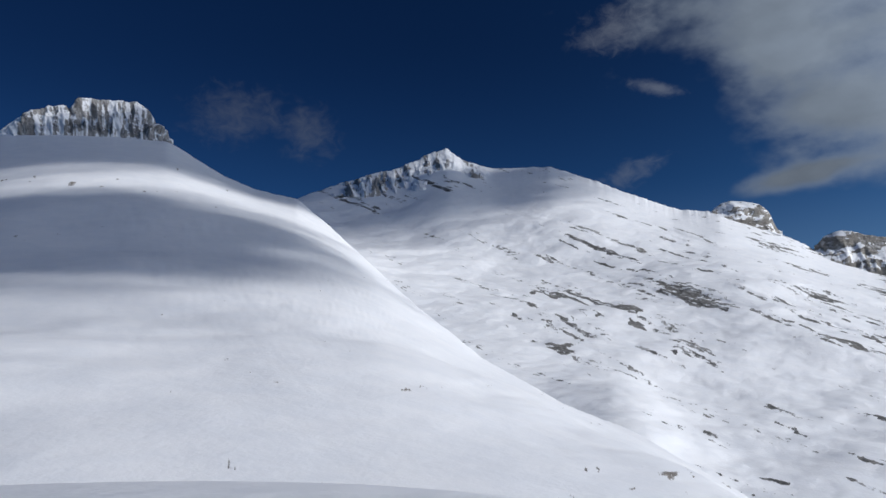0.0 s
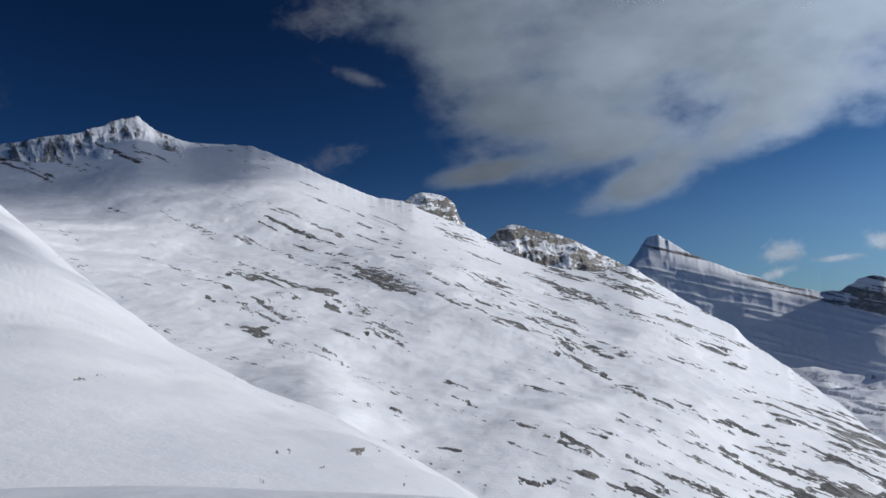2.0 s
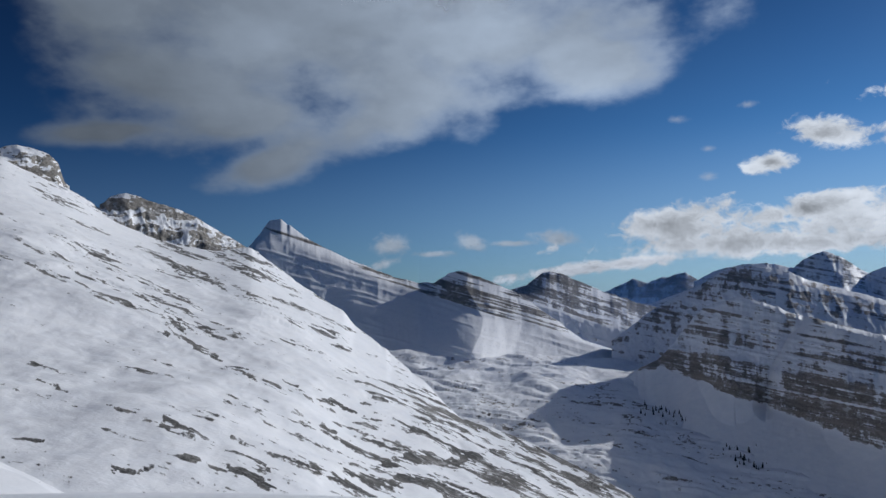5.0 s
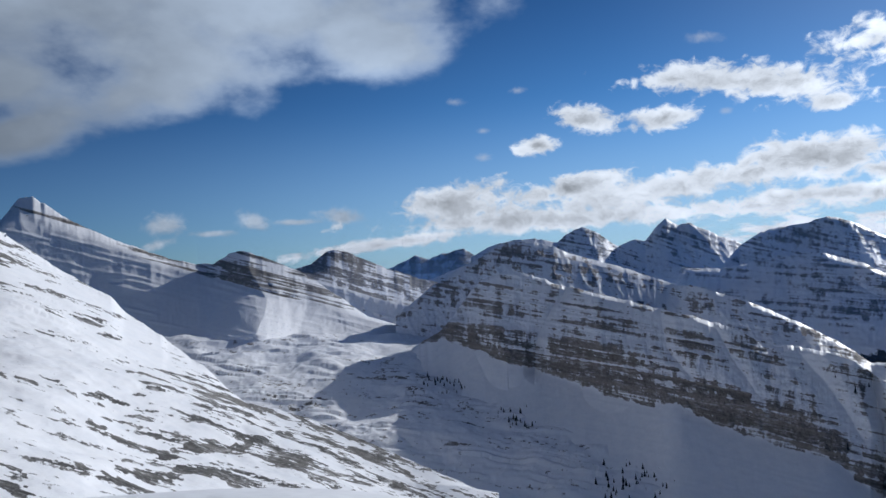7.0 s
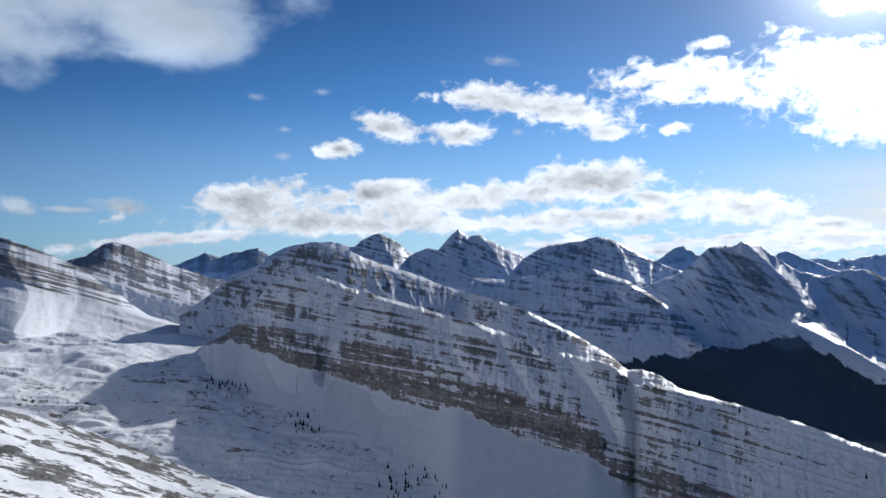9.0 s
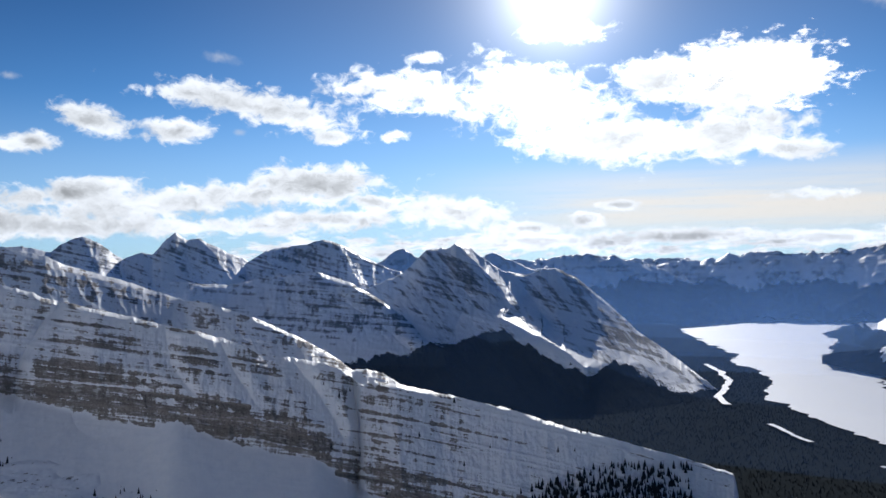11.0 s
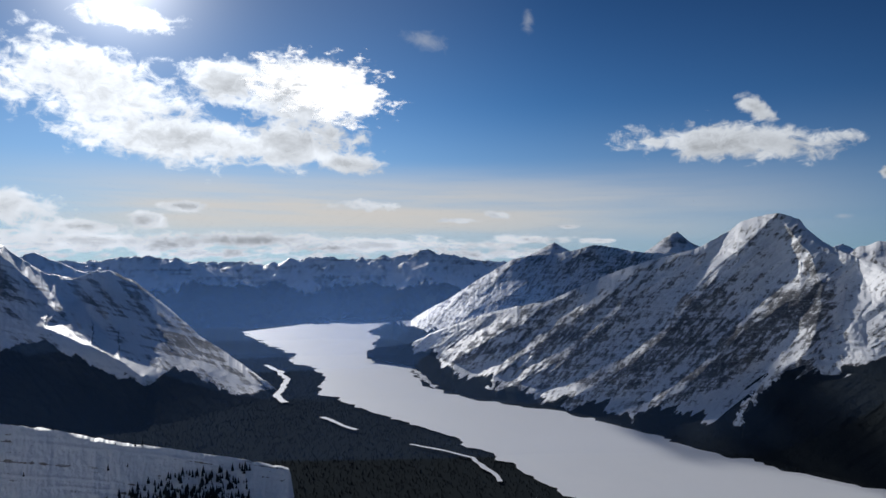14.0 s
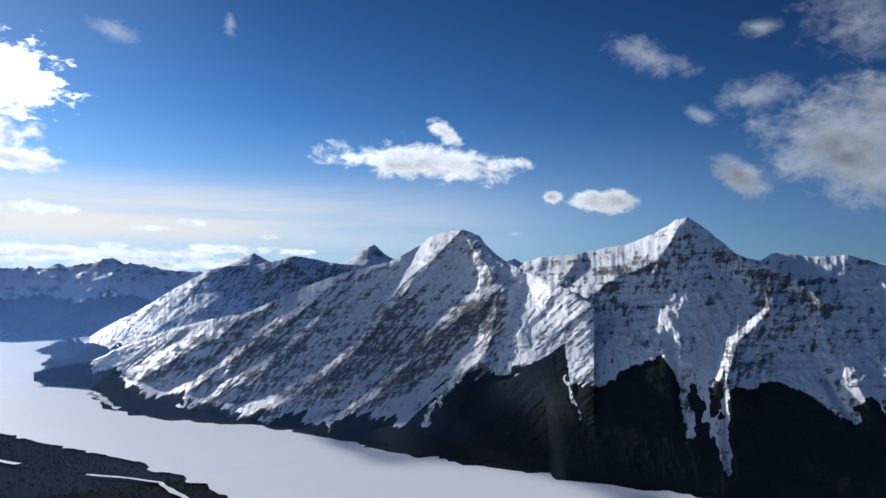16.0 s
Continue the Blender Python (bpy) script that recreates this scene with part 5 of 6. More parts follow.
things["massif"] = relief("massif", [MASSIF_LOW, MASSIF_RAMP, MASSIF_RIDGE], 230, 0.05, peak_mat, spurs=[(MASSIF_A, 2.2, 0.75, 42), (MASSIF_A[4:], 2.4, 0.7, 58), (MASSIF_B, 2.2, 1.8, 20), (MASSIF_C, 0.8, 1.2, 20), ([(104.2, 1.2), (103.6, -0.5), (102.5, -2.5)], 1.8, 1.8, 20)],
                          gullies=[([(107, -3.0), (106, -5.0)], 2.2, 1.8, 30), ([(112, -2.6), (113.5, -4.6)], 1.0, 1.0, 26)], rough=6, size=48, slant=0.8, crags=2.5, ledges=2.5, ledge_size=14, dip=-0.3, cap=16, cap_high=0.02, seed=20, jag=0.09,
                          stone=dict(PEAK_STONE, bands=0.8, specks=1.0, lean=0.8, drip=4.0, bare=massif_rock), wood=woods(MASSIF_TREE, [([(118.0, -6.8), (120.0, -7.9), (122.4, -9.1)], 0.22), ([(113.5, -7.0), (116.3, -8.3)], 0.2)], ragged=0.7))
things["small"] = massif("small", [SMALLPEAK_RIDGE], 0.08, 40, 500, far_mat, -100, rough=30, size=200, spurs=3, seed=21, stone=FAR_STONE)
for k, (key, curve) in enumerate((("far1", FAR_RIDGE), ("far2", FAR2_RIDGE), ("far3", FAR3_RIDGE), ("spike", SPIKE_RIDGE))):
    things[key] = massif(key, [curve], 0.06, 90, 800, far_mat, LAKE, steep=0.62, rough=45, size=170, spurs=11, spur_len=500, spur_fall=0.45, behind=250, jag=0.25, seed=22 + k, stone=FAR_STONE, tree_line=-95.0)
things["spike2"] = massif("spike2", [SPIKE2_RIDGE], 0.06, 50, 500, far_mat, -150, rough=20, size=160, spurs=4, behind=250, seed=28, stone=FAR_STONE)
EAST_STONE = dict(base=-0.3, bands=0.45, band_size=6.0, long=8.0, specks=0.85, speck_size=6.0, drip=2.2, lean=-0.7, steep=0.6, level=0.3)
EAST1_LOW = [(134.26, -5.6), (137, -6.8), (140, -7.4), (147, -6.9), (159.15, -6.5)]
things["east1"] = relief("east1", [EAST1_LOW, EAST1_RIDGE], 150, 0.06, east_mat, spurs=[([(149.6, 1.6), (146, -0.5), (142.5, -2.6), (138.5, -4.2), (136, -5.4)], 1.2, 2.4, 34), ([(144.7, 0.8), (141.5, -1.3), (138.6, -2.9)], 1.0, 1.8, 24), ([(152.5, 1.0), (149.5, -0.6), (146.5, -2.4)], 1.0, 1.8, 28)],
                         rough=8, size=45, slant=-1.1, crags=3.5, cap=12, seed=30, ribs=0.5, stone=dict(EAST_STONE, base=-0.25), wood=woods([(132, -4.0), (136, -4.6), (139.5, -5.2), (145, -5.0), (160, -5)], ragged=1.2))
EAST_LOW = [(132.27, -7.0), (135.7, -7.7), (137.6, -9.4), (140.2, -10.1), (146.92, -10.85), (151.5, -11.8), (157.5, -13.15), (166.2, -14.3), (172.58, -15)]
EAST_HALF = [(132.27, -6.75, 2060), (137, -6.8, 1900), (141, -8.2, 1660), (148, -9.6, 1440), (155, -10.4, 1320), (160, -8.9, 1310), (166, -6.9, 1230), (172.6, -8.0, 1075)]
EAST_HIGH = [(a, e, np.interp(a, (132, 140, 148, 156, 163, 165.5, 168, 172.6), (2090, 1850, 1690, 1620, 1560, 1420, 1300, 1170))) for a, e, _ in EAST_RIDGE]
things["east"] = relief("east", [EAST_LOW, EAST_HALF, EAST_HIGH], 280, 0.05, east_mat,
                        spurs=[(EAST_A, 1.5, 2.2, 48), (EAST_B, 1.4, 2.0, 46), (EAST_C, 1.2, 1.8, 34), (EAST_D, 1.2, 1.7, 36), (EAST_E, 1.2, 1.6, 34), (EAST_F, 1.5, 1.6, 40), (EAST_G, 1.1, 1.6, 30)],
                        gullies=[([(167.6, -0.5), (167.2, -3.5), (166, -6.0)], 1.8, 1.8, 40)], rough=11, size=42, slant=-1.1, crags=3.0, ledges=1, ledge_size=12, dip=0.1, cap=12, cap_high=0.03, seed=31, calm=0.3, ribs=0.6,
                        stone=dict(EAST_STONE, bare=east_rock), wood=woods(EAST_TREE, STREAKS, ragged=1.3, streaky=22.0, lean=-1.1))
EASTB_LOW = [(163.98, -11.5), (167, -12.5), (170, -15.3), (182, -15.6), (190, -15.5), (215, -15.3)]
EASTB_HALF = [(163.98, -7.5, 1260), (168, -6.4, 1190), (170.5, -7.2, 1130), (172, -7.4, 1112), (178, -6.2, 1095), (183, -7.4, 1072), (188, -7.4, 1068), (193, -7, 1070), (215, -7, 1070)]
EASTB_HIGH = [(a, e, np.interp(a, (164, 171, 179, 184, 215), (1420, 1345, 1325, 1270, 1270))) for a, e, _ in EASTB_RIDGE]
things["eastb"] = relief("eastb", [EASTB_LOW, EASTB_HALF, EASTB_HIGH], 280, 0.055, east_mat,
                         spurs=[(EASTB_A, 2.4, 2.4, 42), (EASTB_B, 0.9, 2.4, 36), (EASTB_C, 0.9, 1.8, 11), (EASTB_D, 2.4, 2.2, 8), (EASTB_E, 1.6, 1.8, 10), (EASTB_F, 1.3, 1.5, 20), ([(182.6, 2.0), (184.5, 0.9), (186.3, 0.3), (188.3, -1.4)], 1.6, 1.4, 40)],
                         gullies=[([(182.5, 0.5), (181, -3.0), (180.3, -6.5)], 1.6, 1.6, 16), ([(178.31, -4.33), (179.3, -10)], 0.6, 0.6, 16), ([(181.9, -8), (182.1, -13.5)], 0.5, 0.5, 14), ([(188.3, -6.6), (190.0, -9.3)], 0.6, 0.6, 14)],
                         rough=7, size=36, slant=0.2, crags=4, ledges=3, ledge_size=12, dip=0.06, cap=12, cap_high=0.03, seed=32, calm=0.25, ribs=0.4, stone=dict(EAST_STONE, base=-0.42, specks=1.0, bands=0.7, lean=-0.2, bare=eastb_rock), wood=woods(EAST_TREE, CHUTES, ragged=0.9))

LABELS = (
    ("snow_slope", "mountain", "smooth snow mountainside rising to a rimed rock crag"),
    ("face", "mountain", "broad snow mountain face streaked with dark rock ledges"),
    ("back", "mountain", "white peak with slanting grey rock bands behind the bowl"),
    ("back2", "mountain", "snow-dusted dark rock ridge above the bowl"),
    ("saddle", "snow_saddle", "smooth shaded snow saddle between two rock ridges"),
    ("cliff", "rock_ridge", "banded limestone cliff ridge with snow on its ledges"),
    ("ridge2", "rock_ridge", "second snowy ridge with a sunlit crest behind the cliff"),
    ("farblue", "mountain", "dark blue distant mountain in haze"),
    ("pa", "mountain", "rounded snow peak in blue shade beyond the ridge"),
    ("pb", "mountain", "sharp snow pyramid with a sunlit edge"),
    ("pc", "mountain", "wide banded snow mountain in blue shade"),
    ("spur", "mountain_spur", "snowy spur with grey rock bands above the forest"),
    ("massif", "mountain", "snowy mountain with sunlit spurs falling to the forest"),
    ("small", "mountain", "small dark far peak under low clouds"),
    ("far1", "mountain", "hazy blue range at the end of the lake"),
    ("far2", "mountain", "hazy snow range behind the lake's far shore"),
    ("far3", "mountain", "pale distant range on the horizon"),
    ("spike", "mountain", "pointed distant horn above the range"),
    ("spike2", "mountain", "distant block-shaped peak in haze"),
    ("east1", "mountain", "long snowy shoulder falling to the frozen lake"),
    ("east", "mountain", "steep snow peak with rock ribs above the lake"),
    ("eastb", "mountain", "pyramid-shaped snow peak with avalanche chutes through dark forest"),
)
for key, kind_name, text in LABELS:
    things[key].name = kind_name
    tagged(things[key], text, kind_name.replace("_", " "))
for key, owner, kind_name, text in (("crag", "snow_slope", "crag", "rimed grey rock crag"), ("crag2", "face", "crag", "fluted rime-covered summit crag"), ("knob", "face", "rock_knob", "bare grey rock knob"), ("knob2", "face", "rock_knob", "grey rock wall with snowy top")):
    things[key].name = kind_name
    things[key].parent = things[owner]
    tagged(things[key], text)

# bowl floor, valley floor and lake
bowl = slope("bowl", [[(30, -25, 440), (85, -26.5, 440), (112, -30, 440)], [(30, -14.2, 680), (56, -14.4, 690), (70, -15.2, 690), (85, -16.4, 680), (95, -20.5, 640), (112, -24.5, 600)],
                      [(30, -8, 910), (60, -7.6, 925), (66, -8.4, 940), (70, -9.2, 960), (80, -10.2, 960), (95, -14, 850), (112, -18, 760)], [(30, -4.2, 1380), (46, -4.3, 1360), (54, -4.5, 1340), (61, -5.2, 1300), (66, -5.6, 1330), (80, -6.6, 1300), (95, -11, 1000), (112, -15, 880)]],
             (60, 110, 80), 0.08, bowl_mat, rough=10, size=70, ledges=2.5, ledge_size=9, dip=-0.12, back=300, drop=0.05, jag=0.0, crest=1.0, seed=40, blur=10,
             stone=dict(base=-0.74, bands=1.0, band_size=6, long=10, specks=1.0, speck_size=8, drip=0.5, steep=0.8, level=0.1, bare=lambda a, e, u: 0.35 * spot(a, e, 60, -8.6, 5, 1.2) + 0.3 * spot(a, e, 69, -6.5, 4, 0.8) + 0.25 * spot(a, e, 66, -11, 5, 1.5)))
g = np.linspace(-4800, 4800, 120)
gx, gy = np.meshgrid(g, g)
ground_mat = mountain_material("forested_valley", forest_tone=0.0, scale=2.0)
gz = LAKE + 8 + 2 * fbm(gx / 400, gy / 400, 4, 0.5, 51)
tagged(bowl, "rolling snow-covered valley bowl with scattered rocks", "ground", kind="structure")
bowl.name = "ground_bowl"

ground = mesh_grid("ground", gx, gy, gz, ground_mat, (("along", gx), ("bed", gz), ("fall", gy), ("rock", gx * 0 - 1), ("wood", gx * 0 + 1.2)))
tagged(ground, "dark forested valley floor with snow patches", "ground", kind="structure")

lake_mat = material("frozen_lake")
ln = Nodes(lake_mat)
lpos = ln.node("ShaderNodeNewGeometry").outputs["Position"]
drift = ln.noise(ln.scaled(lpos, (1, 1, 1)), 0.012, 5.0, 0.6)
ln.plug(ln.bsdf.inputs["Base Color"], ln.mix(drift, (0.86, 0.87, 0.89, 1), (0.78, 0.81, 0.85, 1)))
ln.bsdf.inputs["Roughness"].default_value = 0.6
rim = [(r * math.sin(radians(a)), r * math.cos(radians(a))) for a, e, r in SHORE_W[::-1] + SHORE_E]
shore = []
for k, (p, q) in enumerate(zip(rim, rim[1:] + rim[:1])):
    long = math.hypot(q[0] - p[0], q[1] - p[1])
    parts = max(1, int(long / 9))
    for i in range(parts):
        f = i / parts
        x, y = p[0] + (q[0] - p[0]) * f, p[1] + (q[1] - p[1]) * f
        w = min(14.0, 0.1 * long) * math.sin(math.pi * min(1.0, f * 3) * 0.5) * (1 if f < 0.67 else (1 - f) * 3)
        w *= 2.2 * (noise.noise((x / 45, y / 45, 0)) + 0.5 * noise.noise((x / 14, y / 14, 3)))
        shore.append((x - (q[1] - p[1]) / long * w, y + (q[0] - p[0]) / long * w))
bm = bmesh.new()
top = bm.faces.new([bm.verts.new((x, y, LAKE + 10)) for x, y in shore])
bmesh.ops.triangulate(bm, faces=[top])
bmesh.ops.recalc_face_normals(bm, faces=bm.faces)
me = bpy.data.meshes.new("frozen_lake")
bm.to_mesh(me)
me.materials.append(lake_mat)
lake = tagged(new("frozen_lake", me), "long frozen lake covered in white snow", "lake", kind="structure")

# summit snow under the camera: a dome that drops away past its brow
sa = np.radians(np.arange(-180, 180.5, 1.0))
deg = np.degrees(sa)
knots = np.array([(-180.0, -24.0), (-110.0, -14.0), (-70.0, -5.0), (-45.0, -4.8)] + [(p[0], p[1]) for p in LIP] + [(100.0, -24.0), (180.0, -24.0)])
brow = np.interp(deg, knots[:, 0], knots[:, 1])
brow = np.convolve(np.concatenate([brow[-9:], brow, brow[:9]]), np.ones(19) / 19, "valid")
bend = np.tan(np.radians(brow)) ** 2 / (4 * EYE)
sr = np.concatenate([np.linspace(0, 14, 90), np.linspace(14, 330, 60)[1:]])[:, None]
turn_r = 0.45 / bend
sz = np.where(sr < turn_r, -bend * sr ** 2, -bend * turn_r ** 2 - 0.9 * (sr - turn_r))
sx, sy = sr * np.sin(sa), sr * np.cos(sa)
sz = sz + np.clip(sr, 0.1, 1) * 0.02 * fbm(sx * 0.9, sy * 0.35, 4, 0.5, 61) + np.clip((sr - 20) / 40, 0, 4) * 6 * fbm(sx / 60, sy / 60, 4, 0.5, 62)
sz = np.maximum(sz, LAKE - 5)
summit = mesh_grid("summit_snow", sx, sy, sz, snow_soft, (("along", sx), ("bed", sz), ("fall", sy), ("rock", sz * 0 - 1)))

# ---- unseen clouds, added overhead to shade the upper snow slopes ----
def cloud_material(name, cover):
    m = material(name)
    n = Nodes(m)
    co = n.node("ShaderNodeTexCoord").outputs["Object"]
    away = n.node("ShaderNodeVectorMath", operation="LENGTH")
    n.plug(away.inputs[0], n.scaled(co, (1, 1, 0)))
    puff = n.noise(co, 2.4, 4.0, 0.55)
    dense = n.math("ADD", n.math("SUBTRACT", 1.22, away.outputs["Value"]), n.math("MULTIPLY", n.math("SUBTRACT", puff, 0.5), 1.0))
    alpha = n.math("MULTIPLY", n.ramp(dense, 0.0, 0.55), cover)
    n.plug(n.bsdf.inputs["Base Color"], (0.85, 0.86, 0.88, 1))
    n.bsdf.inputs["Roughness"].default_value = 1.0
    n.bsdf.inputs["Specular IOR Level"].default_value = 0.0
    n.plug(n.bsdf.inputs["Alpha"], alpha)
    return m


vapour = cloud_material("shade_cloud_vapour", 0.86)


def shading_cloud(x, y, z, half_x, half_y, turn):
    """A flat-based cloud high over the slopes, out of view, added for the shade it casts."""
    t = np.linspace(0, 2 * math.pi, 49)
    k = np.linspace(0, 1, 20)
    tt, kk = np.meshgrid(t, k)
    px, py = kk * np.cos(tt) * 1.4, kk * np.sin(tt) * 1.4
    pz = 0.12 * (1 - kk ** 2) * (1 + 0.8 * fbm(px * 2 + turn, py * 2, 4, 0.5, 77))
    ob = mesh_grid("cloud", px, py, pz, vapour)
    ob.matrix_world = pose(x, y, z, 0, 0, turn) @ Matrix.Diagonal((half_x, half_y, half_x, 1))
    return tagged(ob, "unseen grey-white cloud added to shade the snow slopes", "cloud", group="clouds over the summit", kind="structure")


shading_cloud(662, -184, 420, 300, 240, 36)
shading_cloud(482, 393, 420, 420, 260, 43)
# the sunlit cloud heap below the sun, bright where light comes through it; added to shade the east mountain
glowing = material("sunlit_cloud")
gn = Nodes(glowing)
for old in list(gn.t.nodes):
    gn.t.nodes.remove(old)
gout = gn.node("ShaderNodeOutputMaterial")
gco = gn.node("ShaderNodeTexCoord").outputs["Object"]
gaway = gn.node("ShaderNodeVectorMath", operation="LENGTH")
gn.plug(gaway.inputs[0], gn.scaled(gco, (1, 1, 0)))
gdense = gn.math("ADD", gn.math("SUBTRACT", 0.95, gaway.outputs["Value"]), gn.math("MULTIPLY", gn.math("SUBTRACT", gn.noise(gco, 2.6, 7.0, 0.64), 0.5), 3.0))
gthru = gn.node("ShaderNodeBsdfTranslucent")
gthru.inputs["Color"].default_value = (0.95, 0.95, 0.95, 1)
gair = gn.node("ShaderNodeBsdfTransparent")
gmix = gn.node("ShaderNodeMixShader")
gn.plug(gmix.inputs[0], gn.ramp(gdense, 0.0, 0.4, 0.0, 0.95))
gn.plug(gmix.inputs[1], gair.outputs[0])
gn.plug(gmix.inputs[2], gthru.outputs[0])
gn.plug(gout.inputs["Surface"], gmix.outputs[0])
ct, ck = np.meshgrid(np.linspace(0, 2 * math.pi, 49), np.linspace(0, 1, 20))
cx, cy = 1.3 * ck * np.cos(ct), 1.3 * ck * np.sin(ct)
heap = mesh_grid("cloud", cx, cy, 0.15 * (1 - ck ** 2) * (1 + 0.8 * fbm(cx * 2, cy * 2, 4, 0.5, 78)), glowing)
heap_at = Vector((3660, -2960, 1130))
heap.matrix_world = look(heap_at, heap_at + SUN_WAY) @ Matrix.Diagonal((480, 230, 230, 1))
tagged(heap, "bright white heap cloud below the sun", "cloud", kind="structure")
# translucent blue sheets, in loose layers, that stand in for thin haze in the valleys
def haze_sheet_material(name, most):
    m = material(name)
    n = Nodes(m)
    for old in list(n.t.nodes):
        n.t.nodes.remove(old)
    sink = n.node("ShaderNodeOutputMaterial")
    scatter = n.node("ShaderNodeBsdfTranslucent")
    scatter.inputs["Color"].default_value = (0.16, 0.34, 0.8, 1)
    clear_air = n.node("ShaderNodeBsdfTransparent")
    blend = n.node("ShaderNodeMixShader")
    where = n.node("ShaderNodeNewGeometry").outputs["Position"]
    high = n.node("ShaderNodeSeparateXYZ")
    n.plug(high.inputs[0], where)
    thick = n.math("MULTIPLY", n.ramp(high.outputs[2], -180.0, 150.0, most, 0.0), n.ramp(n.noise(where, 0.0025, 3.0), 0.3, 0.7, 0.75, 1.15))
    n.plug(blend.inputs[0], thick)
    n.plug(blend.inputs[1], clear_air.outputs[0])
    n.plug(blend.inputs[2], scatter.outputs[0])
    n.plug(sink.inputs["Surface"], blend.outputs[0])
    return m


# the two nearest sheets are fainter and lift the dark forest
far_haze, near_haze = haze_sheet_material("valley_haze", 0.058), haze_sheet_material("thin_valley_haze", 0.02)
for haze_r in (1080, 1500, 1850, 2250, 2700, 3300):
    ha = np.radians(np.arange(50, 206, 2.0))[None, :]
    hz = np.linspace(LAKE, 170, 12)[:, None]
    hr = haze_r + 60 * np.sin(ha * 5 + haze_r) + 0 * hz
    tagged(mesh_grid("haze", hr * np.sin(ha), hr * np.cos(ha), hz + 0 * ha, far_haze if haze_r > 1700 else near_haze), "translucent blue sheet imitating thin haze in the valley", "haze", kind="structure")

tagged(summit, "wind-packed white snow on the summit underfoot", "snow ground", kind="structure")

# ---- snow-covered tracks on the valley floor ----


def track(points, width):
    places = [Vector((r * math.sin(radians(a)), r * math.cos(radians(a)), LAKE + 11.5)) for a, e, r in points]
    bm = bmesh.new()
    pairs = []
    fine = []
    for p, q in zip(places[:-1], places[1:]):
        for i in range(8):
            fine.append(p.lerp(q, i / 8))
    for k, p in enumerate(fine):
        q = fine[min(k + 1, len(fine) - 1)] - fine[max(k - 1, 0)]
        side = Vector((-q.y, q.x, 0)).normalized()
        w = width * (0.7 + 0.6 * abs(noise.noise(p / 40)))
        wob = side * 6 * noise.noise(p / 30)
        pairs.append((bm.verts.new(p + wob + side * w), bm.verts.new(p + wob - side * w)))
    for (a, b), (c, d) in zip(pairs[:-1], pairs[1:]):
        bm.faces.new((a, b, d, c))
    bmesh.ops.recalc_face_normals(bm, faces=bm.faces)
    me = bpy.data.meshes.new("road")
    bm.to_mesh(me)
    me.materials.append(lake_mat)
    return tagged(new("road", me), "snow-covered track winding through dark forest", "road", kind="structure")


track(ROAD_A, 8)
track(ROAD_B, 5)
track(ROAD_C, 4)

# ---- conifers ----
needle = material("spruce_needles")
nn = Nodes(needle)
rnd = nn.node("ShaderNodeObjectInfo").outputs["Random"]
isle = nn.node("ShaderNodeNewGeometry").outputs["Random Per Island"]
shade = nn.math("FRACT", nn.math("ADD", rnd, isle))
nn.plug(nn.bsdf.inputs["Base Color"], nn.mix(shade, (0.022, 0.028, 0.032, 1), (0.034, 0.04, 0.044, 1)))
nn.bsdf.inputs["Roughness"].default_value = 0.95
nn.bsdf.inputs["Specular IOR Level"].default_value = 0.05
bark = material("spruce_bark")
bn = Nodes(bark)
bn.plug(bn.bsdf.inputs["Base Color"], bn.mix(bn.noise(bn.node("ShaderNodeTexCoord").outputs["Object"], 6.0), (0.04, 0.03, 0.025, 1), (0.1, 0.08, 0.065, 1)))
bn.bsdf.inputs["Roughness"].default_value = 0.9


def grid_places(key, count, seed, test):
    """Random places on a piece of terrain, evenly spread, that pass the test."""
    p = GRIDS[key]
    a = np.degrees(np.arctan2(p[..., 0], p[..., 1]))
    a = np.where(a < -100, a + 360, a)
    r = np.hypot(p[..., 0], p[..., 1])
    area = np.abs(np.gradient(r, axis=0)) * r
    w = np.where(test(a, r, p[..., 2]), area, 0).ravel()
    rng = np.random.default_rng(seed)
    pick = rng.choice(w.size, count, p=w / w.sum())
    q = p.reshape(-1, 3)[pick].copy()
    q[:, :2] += rng.normal(0, 2.5, (count, 2))
    return q


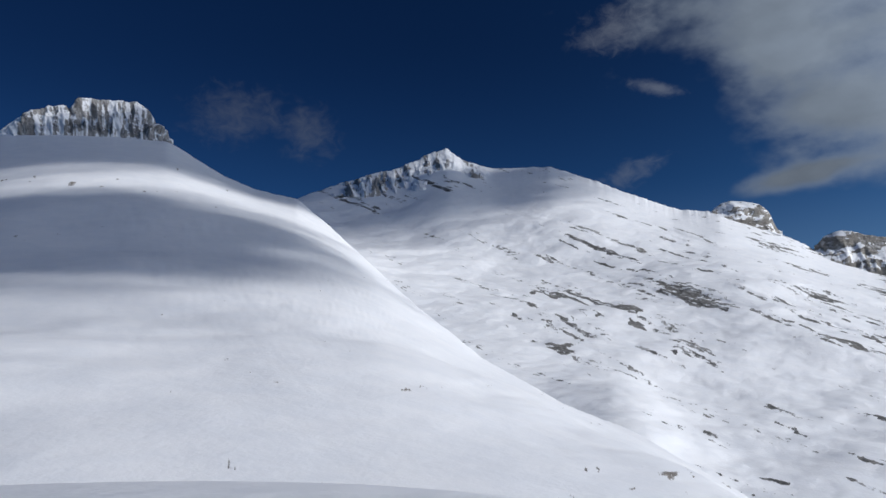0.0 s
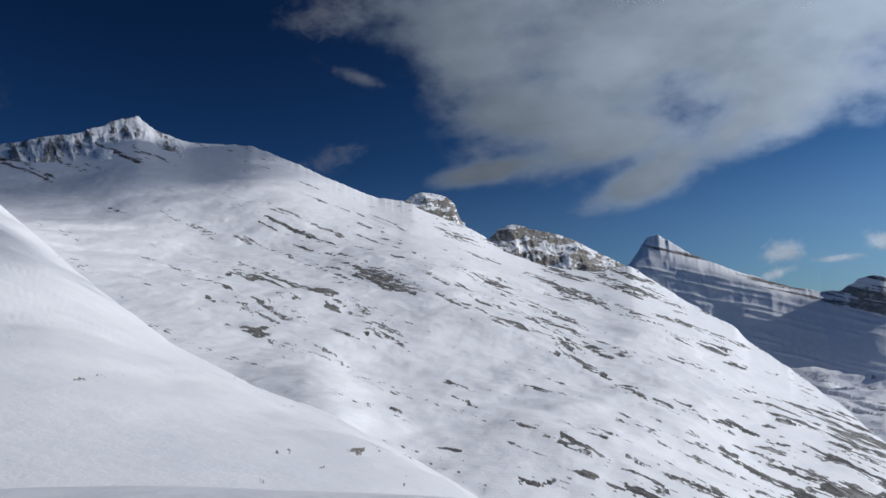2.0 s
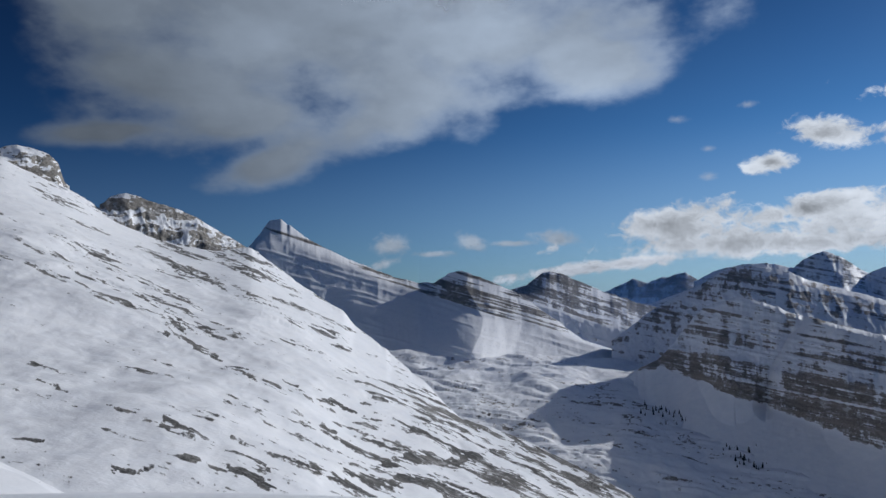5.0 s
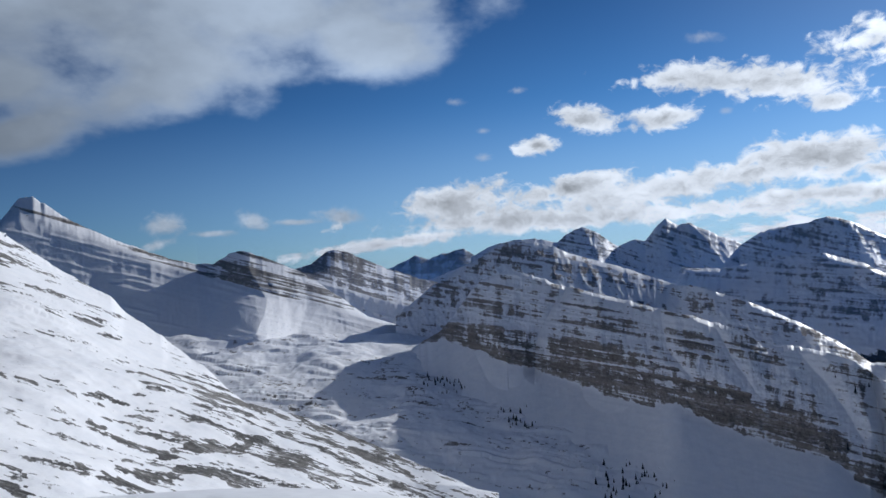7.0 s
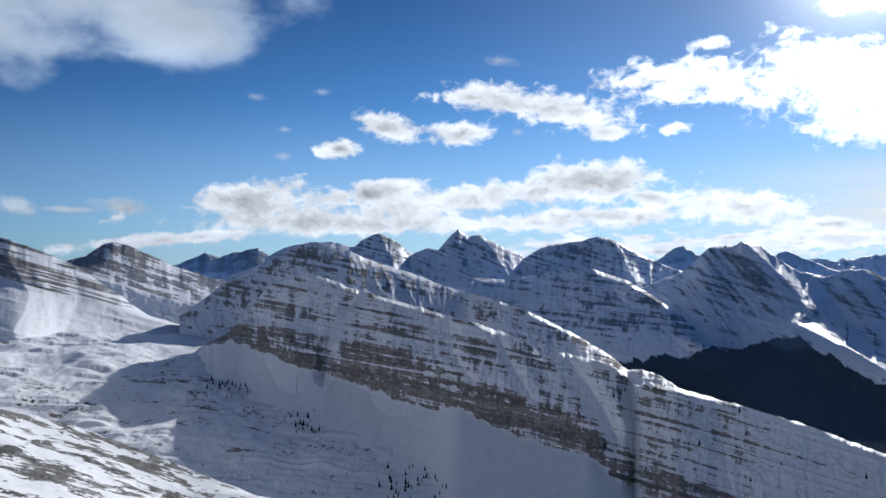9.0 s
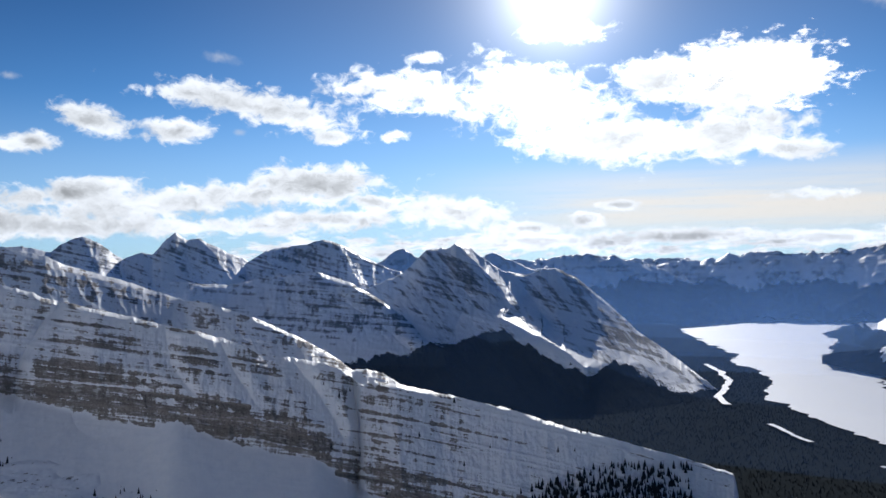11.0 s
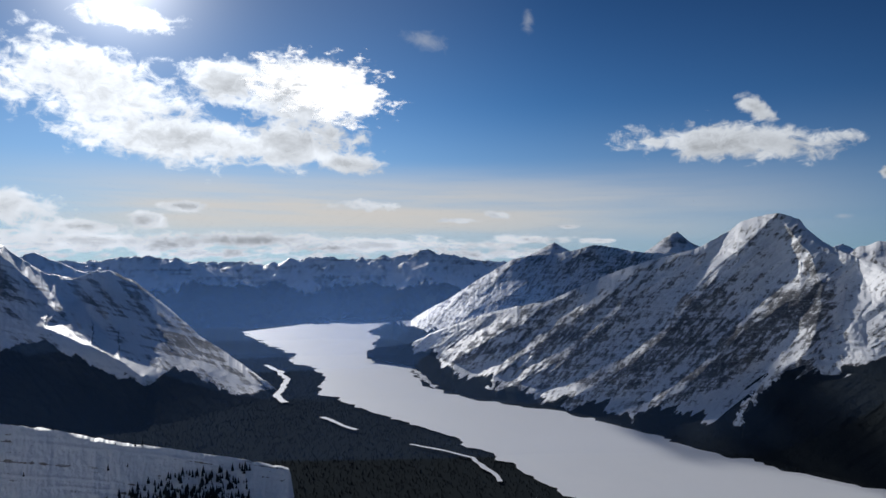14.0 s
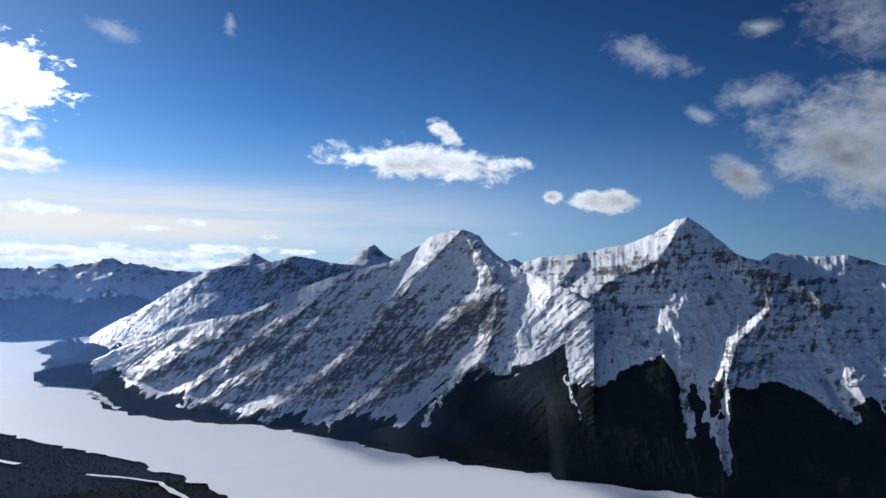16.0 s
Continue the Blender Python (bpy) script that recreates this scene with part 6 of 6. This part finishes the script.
def forest(name, places, tall, text, seed):
    """Many small conifers in one mesh: two stacked cones each, uneven in height."""
    rng = np.random.default_rng(seed)
    n = len(places)
    h = tall * (0.55 + 0.8 * rng.random(n))
    turn = rng.random(n) * 6.28
    ring = np.arange(5) * 2 * math.pi / 5
    verts, faces = [], []
    base = np.zeros((n, 12, 3))
    for tier, (lo, hi, wide) in enumerate(((0.04, 0.72, 0.22), (0.42, 1.0, 0.13))):
        o = tier * 6
        jag = 0.75 + 0.5 * rng.random((n, 5))
        base[:, o:o + 5, 0] = np.cos(ring[None] + turn[:, None]) * wide * h[:, None] * jag
        base[:, o:o + 5, 1] = np.sin(ring[None] + turn[:, None]) * wide * h[:, None] * jag
        base[:, o:o + 5, 2] = lo * h[:, None]
        base[:, o + 5, 2] = hi * h
    base += places[:, None, :] - np.array([0, 0, 0.4])
    tri = np.array([(t * 6 + k, t * 6 + (k + 1) % 5, t * 6 + 5) for t in range(2) for k in range(5)])
    tris = (tri[None] + (np.arange(n) * 12)[:, None, None]).reshape(-1, 3).astype(np.int32)
    me = bpy.data.meshes.new(name)
    me.vertices.add(n * 12)
    me.vertices.foreach_set("co", base.astype(np.float32).ravel())
    me.loops.add(tris.size)
    me.loops.foreach_set("vertex_index", tris.ravel())
    me.polygons.add(len(tris))
    me.polygons.foreach_set("loop_start", np.arange(0, tris.size, 3, dtype=np.int32))
    me.update(calc_edges=True)
    me.validate()
    me.materials.append(needle)
    return tagged(new(name, me), text, "forest", kind="stuff")


def in_lake(x, y):
    inside = np.zeros(x.shape, bool)
    for (x0, y0), (x1, y1) in zip(shore, shore[1:] + shore[:1]):
        cross = ((y0 > y) != (y1 > y)) & (x < (x1 - x0) * (y - y0) / (y1 - y0 + 1e-12) + x0)
        inside ^= cross
    return inside


rng = np.random.default_rng(5)
aa = np.radians(rng.uniform(100, 202, 100000))
dd = np.sqrt(rng.uniform(640 ** 2, 2300 ** 2, 100000))
tx, ty = dd * np.sin(aa), dd * np.cos(aa)
dry = ~in_lake(tx, ty)
tx, ty = tx[dry], ty[dry]
tz = LAKE + 8 + 2 * fbm(tx / 400, ty / 400, 4, 0.5, 51)
forest("conifer_forest", np.stack([tx, ty, tz], -1), 3.6, "dense dark conifer forest on the valley floor", 6)
forest("conifer_forest", grid_places("massif", 9000, 7, lambda a, r, z: (np.degrees(np.arctan2(z - EYE, r)) < between(a, MASSIF_TREE) - 0.1) & (z > -272)), 2.4, "dark conifer forest climbing the mountain foot", 8)


def clear_of(a, e, paths):
    free = np.ones(a.shape, bool)
    for path, wide in paths:
        free &= near_line(a, e, path) > wide + 0.1
    return free


def under_trees(paths):
    def test(a, r, z):
        e = np.degrees(np.arctan2(z - EYE, r))
        return (e < between(a, EAST_TREE) - 0.5) & (z > -272) & clear_of(a, e, paths)
    return test


forest("conifer_forest", grid_places("east", 9000, 9, under_trees(STREAKS)), 2.4, "dark conifer forest along the lake shore slopes", 10)
forest("conifer_forest", grid_places("eastb", 4000, 11, under_trees(CHUTES)), 2.4, "dark conifer forest between the avalanche chutes", 12)


def on_toe(a, r, z):
    e = np.degrees(np.arctan2(z - EYE, r))
    return (a > 112) & (a < 123.5) & (e < np.interp(a, (112, 118, 123), (-16.6, -14.7, -14.75))) & (e > -17.5)


forest("conifer_forest", grid_places("cliff_ridge", 1500, 13, on_toe), 7.0, "dark conifers on the snowy toe of the ridge", 14)


def conifer():
    """A spruce: tapered trunk and ragged tiers of branches."""
    root = tagged(new("conifer"), "dark green spruce standing alone on snow", "tree", group="scattered spruces")
    bm = bmesh.new()
    bmesh.ops.create_cone(bm, cap_ends=True, segments=7, radius1=0.22, radius2=0.05, depth=7.0, matrix=Matrix.Translation((0, 0, 3.3)))
    me = bpy.data.meshes.new("trunk")
    bm.to_mesh(me)
    bm.free()
    me.materials.append(bark)
    new("trunk", me).parent = root
    bm = bmesh.new()
    r = random.Random(3)
    for k in range(7):
        lo = 0.7 + k * 0.95
        wide = 1.75 * (1 - k / 8.2)
        tip = bm.verts.new((0, 0, lo + 1.9))
        ringv = []
        for i in range(11):
            a = i / 11 * 2 * math.pi
            w = wide * (0.6 + 0.55 * r.random())
            ringv.append(bm.verts.new((math.cos(a) * w, math.sin(a) * w, lo - 0.25 * r.random())))
        for i in range(11):
            bm.faces.new((ringv[i], ringv[(i + 1) % 11], tip))
    me = bpy.data.meshes.new("crown")
    bm.to_mesh(me)
    bm.free()
    me.materials.append(needle)
    new("crown", me).parent = root
    return root


first = conifer()
spots = np.concatenate([
    grid_places("bowl", 90, 21, lambda a, r, z: (a > 79.5) & (a < 85.5) & (r > 560) & (r < 720)),
    grid_places("bowl", 26, 22, lambda a, r, z: (a > 72) & (a < 75) & (r > 790) & (r < 850)),
    grid_places("bowl", 24, 23, lambda a, r, z: (a > 66.5) & (a < 69.5) & (r > 900) & (r < 960)),
    grid_places("cliff_ridge", 80, 24, lambda a, r, z: (a > 88) & (a < 118) & (np.degrees(np.arctan2(z, r)) > between(a, BAND_LOW)) & (z < -100)),
])
rr_ = random.Random(8)
for k, (x, y, z) in enumerate(spots):
    size = 0.45 + 0.5 * rr_.random()
    m = pose(x, y, z - 0.4, rr_.uniform(-3, 3), rr_.uniform(-3, 3), rr_.uniform(0, 360)) @ Matrix.Diagonal((size, size, size, 1))
    if k == 0:
        first.matrix_basis = m
    else:
        copy_thing(first, m).scale = (size, size, size)
isle_a, isle_r = radians(128.6), 3450.0
spread = np.random.default_rng(31)
ix = isle_r * math.sin(isle_a) + spread.normal(0, 30, 120)
iy = isle_r * math.cos(isle_a) + spread.normal(0, 22, 120)
forest("conifer_forest", np.stack([ix, iy, np.full(120, LAKE + 9.8)], -1), 11.0, "dark conifers on a small island in the ice", 33)
